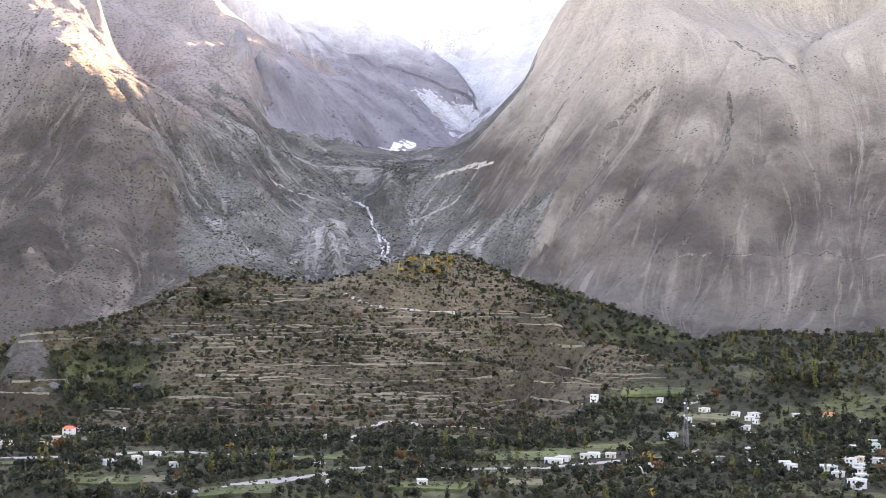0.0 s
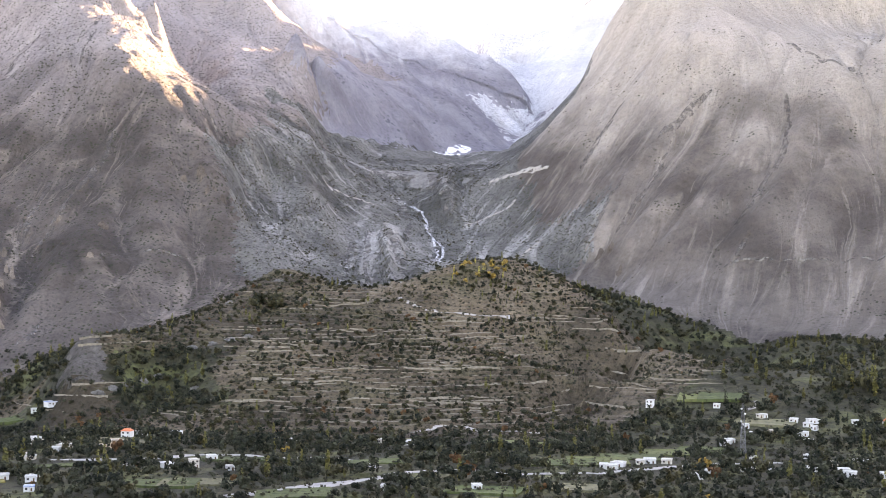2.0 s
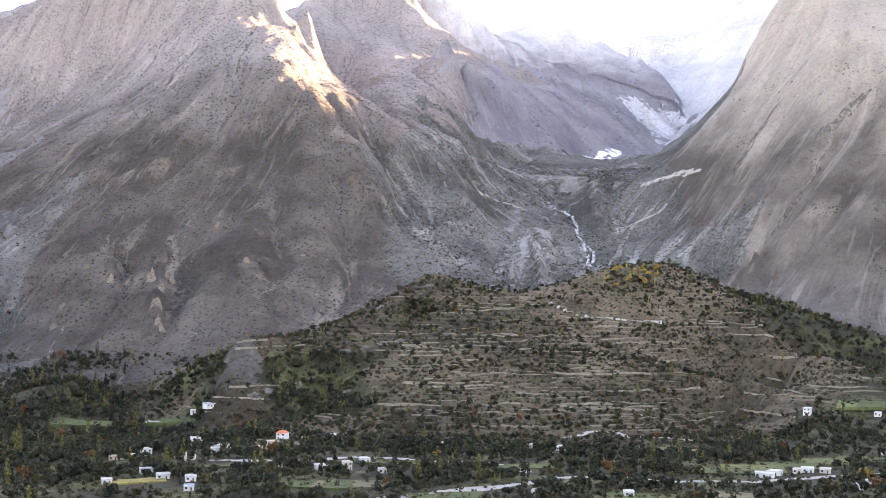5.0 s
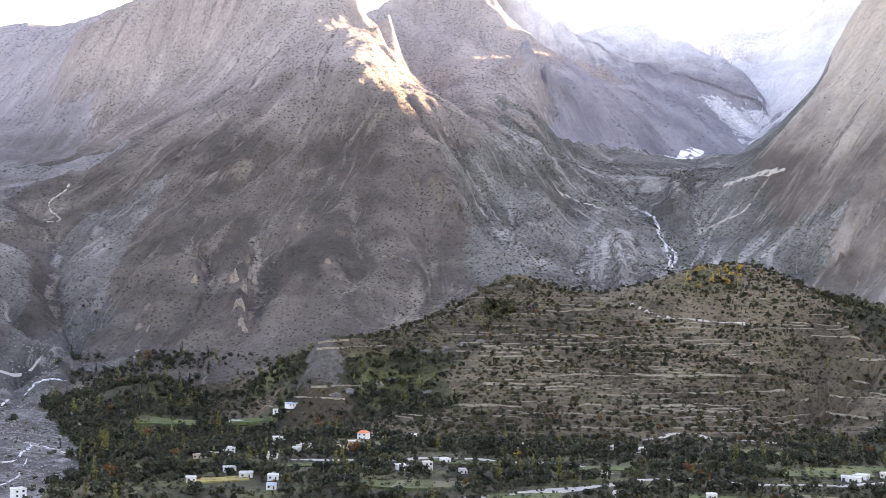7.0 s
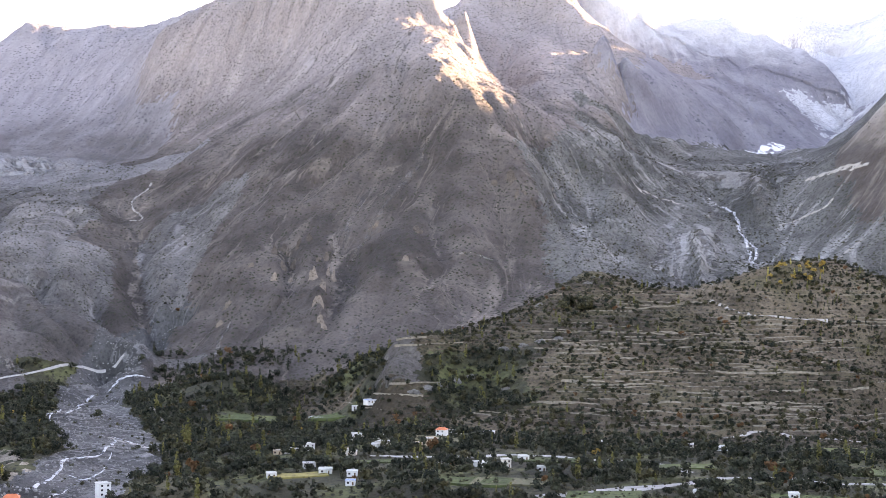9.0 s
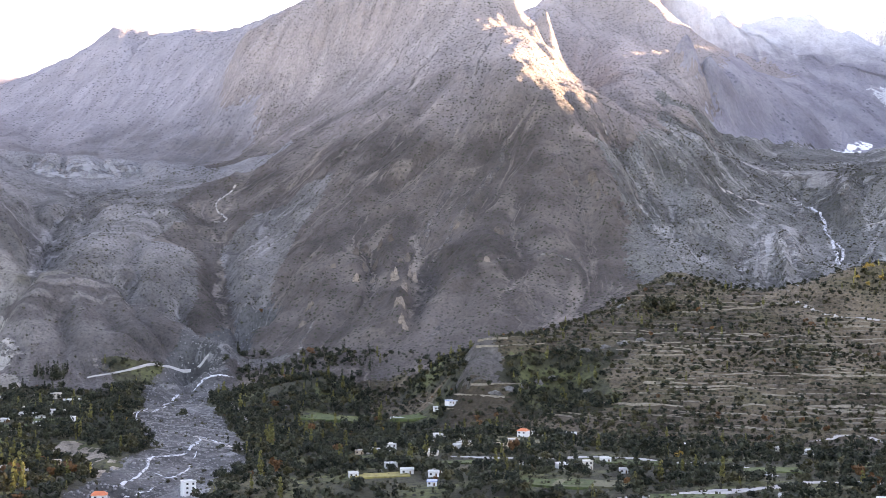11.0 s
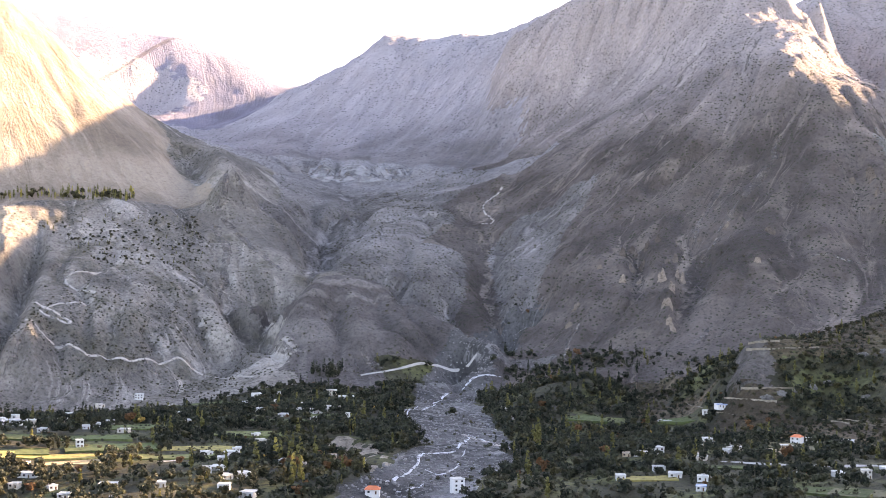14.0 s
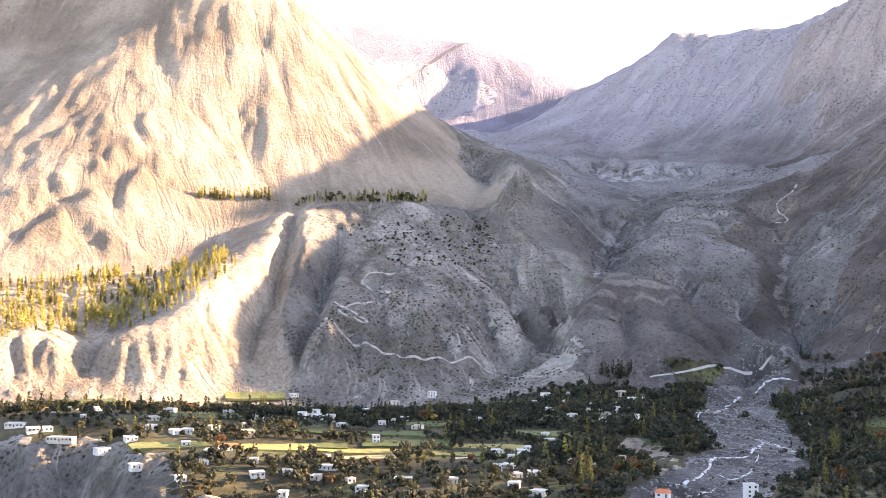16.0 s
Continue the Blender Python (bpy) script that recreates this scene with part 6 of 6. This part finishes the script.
# ---- dry-stone terrace walls that follow the contours ----
def contours(x, y, steps=9, step=5.0):
    """Walks along the hill at one height from each place, both ways."""
    both = []
    for sign in (1, -1):
        px, py, line = x.copy(), y.copy(), []
        for _ in range(steps):
            z = bare_land(np.concatenate((px + 4, px - 4, px, px)), np.concatenate((py, py, py + 4, py - 4)))[0].reshape(4, -1)
            gx, gy = z[0] - z[1], z[2] - z[3]
            g = np.maximum(np.hypot(gx, gy), 1e-6)
            px, py = px - sign * gy / g * step, py + sign * gx / g * step
            line.append(np.stack([px, py], -1))
        both.append(line)
    return np.stack(both[0][::-1] + [np.stack([x, y], -1)] + both[1], 1)


def terrace_wall(line, high):
    z = land(line[:, 0], line[:, 1])[0]
    z = np.convolve(np.r_[z[0], z, z[-1]], np.ones(3) / 3, "valid")
    n = len(line)
    way = np.gradient(line, axis=0)
    way /= np.linalg.norm(way, axis=1)[:, None]
    side = np.stack([-way[:, 1], way[:, 0]], 1)
    jag = 0.35 * np.random.rand(n)
    a, b = line - side * 0.4, line + side * 0.4
    verts = np.concatenate([np.c_[a, z - 1.5], np.c_[a, z + high + jag], np.c_[b, z + high + jag], np.c_[b, z - 1.5]])
    faces = [(k * n + i, k * n + i + 1, (k + 1) * n + i + 1, (k + 1) * n + i) for k in range(3) for i in range(n - 1)]
    tagged(new("terrace_wall", mesh_of("terrace_wall", verts, faces, stone)), "low dry-stone wall along a hillside terrace", "terrace wall", "terrace walls of the hill")


wx, wy = np.random.uniform(-560, 330, 1600), np.random.uniform(1230, 1740, 1600)
wz, wk = land(wx, wy)
good = (wk == NAMES.index("terraced_hill")) & (wz > 2) & (wz < 125) & (np.random.rand(1600) < 1.2 - wz / 140) & ((fractal(wx / 80, wy / 80, 2) > 0.42) | (wz < 40))
wx, wy = wx[good][:240], wy[good][:240]
for line in contours(wx, wy):
    reach = random.randint(3, 9)
    terrace_wall(line[9 - reach:10 + random.randint(2, 9)], random.uniform(0.3, 1.1))


# ---- trees ----
def cloud(seed, count, lobes, size, flat=0.8):
    """Corners of many small leaf sprays that fill a crown of lobes: (x, y, z, radius, height)."""
    r = np.random.default_rng(seed)
    out = []
    weight = np.array([l[3] ** 2 for l in lobes])
    for k in r.choice(len(lobes), count, p=weight / weight.sum()):
        x, y, z, rad, tall = lobes[k]
        d = r.normal(size=3)
        d /= np.linalg.norm(d)
        c = np.array([x, y, z]) + d * np.array([rad, rad, tall]) * (0.72 + 0.32 * r.random() ** 0.5)
        face = d * np.array([1, 1, rad / tall]) + r.normal(size=3) * 0.38
        u = np.cross(face, r.normal(size=3))
        u /= np.linalg.norm(u)
        v = np.cross(face, u)
        v /= np.linalg.norm(v)
        s = size * (0.6 + 0.8 * r.random())
        out.append([c - u * s - v * s * flat * 0.6, c + u * s - v * s * flat, c + u * s * 0.7 + v * s * flat, c - u * s * 0.8 + v * s * flat * 0.7])
    return np.array(out).reshape(-1, 3)


def round_lobes(seed, count=7):
    """Lobes of a broad crown, one unit high and about one wide."""
    r = np.random.default_rng(seed)
    out = [(0, 0, 0.6, 0.3, 0.26)]
    for k in range(count):
        a, q = r.uniform(0, 6.28), r.uniform(0.12, 0.34)
        out.append((math.cos(a) * q, math.sin(a) * q, r.uniform(0.34, 0.8), r.uniform(0.15, 0.25), r.uniform(0.12, 0.2)))
    return out


def poplar_lobes(seed):
    r = np.random.default_rng(seed)
    return [(r.uniform(-.02, .02), r.uniform(-.02, .02), 0.16 + 0.78 * k / 8, 0.11 * (1.15 - abs(k - 3) / 8), 0.1) for k in range(9)]


def trunk_mesh(name, seed, high, thick, limbs):
    bm, r = bmesh.new(), random.Random(seed)
    p = Vector((0, 0, -0.06))
    for k in range(3):
        q = Vector((r.uniform(-.02, .02), r.uniform(-.02, .02), high * (k + 1) / 3))
        bar(bm, p, q, thick * (1 - k * 0.25), thick * (0.75 - k * 0.25))
        p = q
    for _ in range(limbs):
        a = r.uniform(0, 6.28)
        z = high * r.uniform(0.45, 0.95)
        bar(bm, (0, 0, z), (math.cos(a) * 0.26, math.sin(a) * 0.26, z + r.uniform(0.15, 0.3)), thick * 0.5, thick * 0.15)
    me = bpy.data.meshes.new(name)
    bm.to_mesh(me)
    bm.free()
    me.materials.append(bark)
    return me


SPECIES = {
    "green": (leaf_green, "dark green broadleaf tree", False), "olive": (leaf_olive, "olive-green broadleaf tree", False), "lime": (leaf_lime, "yellow-green poplar", True),
    "gold": (leaf_gold, "golden autumn poplar", True), "rust": (leaf_rust, "rust-brown autumn tree", False), "dark": (leaf_green, "slim dark green poplar", True),
    "yellow": (leaf_amber, "bright amber autumn tree", False),
}
plants = []   # x, y, height, species


# the tree cover of valley, hill and slopes
step = 8.4
tx, ty = np.meshgrid(np.arange(-1720, 760, step), np.arange(560, 2060, step), indexing="ij")
tx, ty = (tx + rng.uniform(-4, 4, tx.shape)).ravel(), (ty + rng.uniform(-4, 4, ty.shape)).ravel()
far = np.hypot(tx, ty)
turn = np.degrees(np.arctan2(-tx, ty))
keep = (far > 820) & (far < 2080) & (turn > -19.5) & (turn < 62)
tx, ty = tx[keep], ty[keep]
tz, tk = land(tx, ty)
across, away = np.radians(turn[keep]) * 1200, far[keep]
clump = 0.6 * fractal(across / 110 + 40, away / 48, 3) + 0.4 * fractal(tx / 85 + 40, ty / 85, 3)
chance = np.zeros(tx.shape)
for name, low, high in (("ground", 0.36, 1.25), ("terraced_hill", 0.0, 0.6), ("river_bed", 0.0, 0.02), ("mountain_middle", 0.0, 0.0), ("mountain_east", 0.0, 0.0)):
    at = tk == NAMES.index(name)
    chance[at] = low + (high - low) * np.clip((clump[at] - 0.4) / 0.16, 0, 1)
hill = tk == NAMES.index("terraced_hill")
chance[hill & (tz < 14)] += 0.35
chance[hill & (tx > -20) & (tz > 60)] += 0.3
chance[hill & (tx < -190) & (tz > 40)] += 0.08
slope = (tk == GROUND) & (tz > 22)
chance[slope] = np.clip(chance[slope], 0.3, 0.6)
chance[(tk == GROUND) & (tx > -680) & (tx < -330) & (ty > 1130)] += 0.4
foot = (tk == NAMES.index("mountain_middle")) & (tz < 46)
chance[foot] = 0.75 * np.clip((clump[foot] - 0.3) / 0.2, 0, 1)
FIELD_FRONTS = np.c_[FIELD_SPOTS[:, :2] * 0.982, FIELD_SPOTS[:, 2] * 0.85]
chance *= clear_of(tx, ty, FIELD_FRONTS) & clear_of(tx, ty, np.c_[HOUSE_SPOTS[:97, :2] * 0.99, HOUSE_SPOTS[:97, 2] * 0.9])
chance[(tk == GROUND) & (tx > -150) & (ty < 1500)] *= 0.72
chance[(tk == GROUND) & (tx > 190)] *= 0.75
chance *= clear_of(tx, ty, ROAD_POINTS) & clear_of(tx, ty, FIELD_SPOTS) & clear_of(tx, ty, HOUSE_SPOTS)
pick = rng.random(tx.shape) < chance
grove = inside(OLIVE_GROVE, tx, ty)
for x, y, z, g, s, is_hill in zip(tx[pick], ty[pick], tz[pick], grove[pick], slope[pick], hill[pick]):
    u = rng.random()
    sort = "green"
    if g:
        sort = "olive" if u < 0.5 else "lime" if u < 0.64 else "rust" if u < 0.7 else "gold" if u < 0.72 else "green"
    elif u < (0.5 if is_hill else 0.42 if s else 0.14):
        sort = "olive"
    elif u < (0.54 if is_hill or s else 0.18):
        sort = "lime"
    elif u < (0.57 if is_hill else 0.192):
        sort = "rust"
    elif u < 0.1935:
        sort = "yellow"
    elif u < 0.3:
        sort = "dark"
    tall = 4.2 + 8.5 * rng.random() ** 1.4 if not is_hill else 2.5 + 6.0 * rng.random() ** 1.4
    if s:
        tall = rng.uniform(4.5, 10.5)
    if sort in ("lime", "dark", "gold"):
        tall *= 1.5
    plants.append((x, y, tall, sort))


def grove_of(outline, count, sorts, low, high):
    ox, oy = [p[0] for p in outline], [p[1] for p in outline]
    n = 0
    for _ in range(count * 40):
        x, y = rng.uniform(min(ox), max(ox)), rng.uniform(min(oy), max(oy))
        if n < count and inside(outline, np.array(x), np.array(y)):
            plants.append((x, y, rng.uniform(low, high), sorts[int(rng.integers(len(sorts)))]))
            n += 1


grove_of(GOLDEN_GROVE, 380, ("gold", "gold", "gold", "lime", "gold"), 11, 23)
grove_of(GOLDEN_ROW, 40, ("gold", "lime"), 12, 20)
grove_of(GOLDEN_ROW_EAST, 130, ("gold", "lime", "lime", "olive"), 7, 15)
grove_of(BLUFF_GROVE, 330, ("olive", "olive", "green", "lime"), 2, 6.5)
grove_of(HILL_FLANK, 110, ("olive", "lime", "olive", "green", "dark"), 3, 8)
grove_of(HILL_TOP_GROVE, 32, ("yellow", "yellow", "yellow", "gold", "olive"), 6, 11)
grove_of(POPLAR_ROW, 18, ("dark",), 14, 20)
grove_of(HILL_POPLARS, 24, ("dark", "olive"), 12, 18)
grove_of(EAST_POPLARS, 26, ("lime", "dark", "olive"), 14, 22)

# shrubs on the bare slopes
shrubs = []
sx = np.r_[rng.uniform(-1500, 700, 60000), rng.uniform(-1400, 600, 34000)]
sy = np.r_[rng.uniform(1350, 3000, 60000), rng.uniform(800, 1500, 34000)]
away, bear = np.hypot(sx, sy), np.degrees(np.arctan2(-sx, sy))
keep = (away < 3000) & (bear > -19.5) & (bear < 62)
sx, sy = sx[keep], sy[keep]
sz, sk = land(sx, sy)
thick = fractal(sx / 60 + 9, sy / 60, 3)
for name, share in (("moraine_east", 0.9), ("moraine_west", 0.5), ("mountain_middle", 0.16), ("mountain_east", 0.04), ("dark_hill", 0.2), ("bluff", 0.5), ("terraced_hill", 1.6), ("pinnacle_ridge", 0.15), ("ground", 0.9), ("river_bed", 0.12)):
    at = (sk == NAMES.index(name)) & (rng.random(sx.shape) < share * np.clip((thick - 0.3) / 0.3, 0.1, 1))
    shrubs.append(np.c_[sx[at], sy[at], sz[at], rng.uniform(0.9, 4.0, at.sum())])
shrubs = np.concatenate(shrubs)


def scatter(name, mat, template, rows, label, category):
    """Many plants joined into one mesh: rows of x, y, z, height."""
    n, m = len(rows), len(template)
    a = rng.uniform(0, 6.28, n)
    wide = rows[:, 3] * rng.uniform(0.85, 1.2, n)
    c, s = np.cos(a) * wide, np.sin(a) * wide
    t = template[None]
    v = np.stack([t[..., 0] * c[:, None] - t[..., 1] * s[:, None] + rows[:, :1], t[..., 0] * s[:, None] + t[..., 1] * c[:, None] + rows[:, 1:2], t[..., 2] * rows[:, 3:4] + rows[:, 2:3]], -1).reshape(-1, 3)
    me = bpy.data.meshes.new(name)
    me.vertices.add(len(v))
    me.vertices.foreach_set("co", v.astype(np.float32).ravel())
    me.loops.add(len(v))
    me.loops.foreach_set("vertex_index", np.arange(len(v), dtype=np.int32))
    me.polygons.add(len(v) // 4)
    me.polygons.foreach_set("loop_start", np.arange(0, len(v), 4, dtype=np.int32))
    me.update(calc_edges=True)
    me.materials.append(mat)
    return tagged(new(name, me), label, category, kind="stuff")


scatter("shrubs", leaf_shrub, cloud(5, 9, [(0, 0, 0.4, 0.4, 0.35)], 0.24), shrubs, "scattered dark shrubs on bare slopes", "shrubs")

ground_z = land(np.array([p[0] for p in plants]), np.array([p[1] for p in plants]))[0]
order = np.argsort([math.hypot(p[0], p[1]) for p in plants])
single = set(order[:300].tolist())
MODELS = {}
for sort, (leaves, words, slim) in SPECIES.items():
    lobes = poplar_lobes(len(sort)) if slim else round_lobes(len(sort))
    near_me = cloud(len(sort) + 3, 340, lobes, 0.03 if slim else 0.052)
    crown = mesh_of("crown", near_me, np.arange(len(near_me)).reshape(-1, 4).tolist(), leaves)
    MODELS[sort] = (crown, trunk_mesh("trunk", len(sort), 0.5 if not slim else 0.75, 0.05 if not slim else 0.03, 5 if not slim else 2))
    rest = np.array([(p[0], p[1], z - 0.3, p[2]) for k, (p, z) in enumerate(zip(plants, ground_z)) if p[3] == sort and k not in single])
    if len(rest):
        third = rng.integers(0, 3, len(rest))
        for k in range(3):
            if (third == k).any():
                shape = poplar_lobes(20 + k) if slim else round_lobes(30 + k + len(sort))
                scatter("woodland", leaves, cloud(50 + k, 88, shape, 0.052 if slim else 0.094), rest[third == k], words + "s in groves and hedges", "trees")
for k in order[:300]:
    x, y, tall, sort = plants[k]
    tree = tagged(new("tree"), SPECIES[sort][1] + " on the valley floor", "tree", "trees of the valley")
    tree.matrix_world = pose(x, y, float(ground_z[k]) - 0.2, 0, 0, rng.uniform(0, 360)) @ Matrix.Diagonal((tall * rng.uniform(0.85, 1.15), tall, tall, 1))
    for name, me in zip(("crown", "trunk"), MODELS[sort]):
        child = new(name, me)
        child.parent = tree

# boulders in the river bed and on the moraines
bx = np.r_[rng.uniform(-1300, 300, 30000), rng.uniform(-960, -400, 26000)]
by = np.r_[rng.uniform(800, 2700, 30000), rng.uniform(700, 1760, 26000)]
bz, bk = land(bx, by)
at = ((bk == RIVER) & (rng.random(bx.shape) < 0.5)) | ((bk == NAMES.index("moraine_east")) & (rng.random(bx.shape) < 0.07))
block = boxed((-.5, .5, -.4, .45, -.3, .5))
bmesh.ops.bevel(block, geom=block.edges[:], offset=0.18, segments=1, affect="EDGES")
bmesh.ops.triangulate(block, faces=block.faces[:])
tri = np.array([[v.co[:] for v in f.verts] + [f.verts[2].co[:]] for f in block.faces]).reshape(-1, 3)
block.free()
quads = tri.reshape(-1, 4, 3)
quads[:, 3] = quads[:, 2] * 0.999 + quads[:, 0] * 0.001
scatter("boulders", boulder_stone, quads.reshape(-1, 3), np.c_[bx[at], by[at], bz[at], rng.uniform(0.5, 2.2, at.sum())], "grey boulders strewn over gravel and rubble", "boulders")


# rocky crags that stand out of the slopes
def crag(x, y, wide, high, seed, mat, label):
    bm = bmesh.new()
    bmesh.ops.create_icosphere(bm, subdivisions=3, radius=1.0)
    for v in bm.verts:
        p = v.co * 1.7 + Vector((seed * 3.1, seed, 0))
        v.co *= 0.85 + 0.3 * noise.noise(p) + 0.2 * noise.noise(Vector((p.x * 4.2, p.y * 4.2, p.z * 0.8)))
        v.co = Vector((v.co.x * wide * (1 + 0.3 * noise.noise(p * 5.0)) * (1.15 - 0.35 * v.co.z), v.co.y * wide * 0.6, v.co.z * high))
    me = bpy.data.meshes.new("crag")
    bm.to_mesh(me)
    bm.free()
    me.materials.append(mat)
    ob = tagged(new("crag", me), label, "crag", "crags of the slopes")
    ob.matrix_world = pose(x, y, float(land(np.array([x]), np.array([y]))[0][0]) - high * 0.28, -30, 0, math.degrees(math.atan2(-x, y)))


ochre = rock("ochre_rock", (0.09, 0.073, 0.06), (0.19, 0.153, 0.123), (0.37, 0.3, 0.238), shrubs=0, streak=0.6, deep=6)
grey_crag = rock("grey_crag_rock", (0.12, 0.115, 0.108), (0.23, 0.22, 0.205), (0.36, 0.345, 0.32), shrubs=0.3, streak=0.6, deep=4)
for k, (x, y, wide, high) in enumerate(OCHRE_CRAGS):
    crag(x, y, wide * 0.75, high * 1.5, k + 1, ochre, "ochre rock crag on the brown mountain slope")
for k, (x, y, wide, high) in enumerate(GREY_CRAGS):
    crag(x, y, wide, high, k + 31, grey_crag, "grey rock outcrop on the hillside")
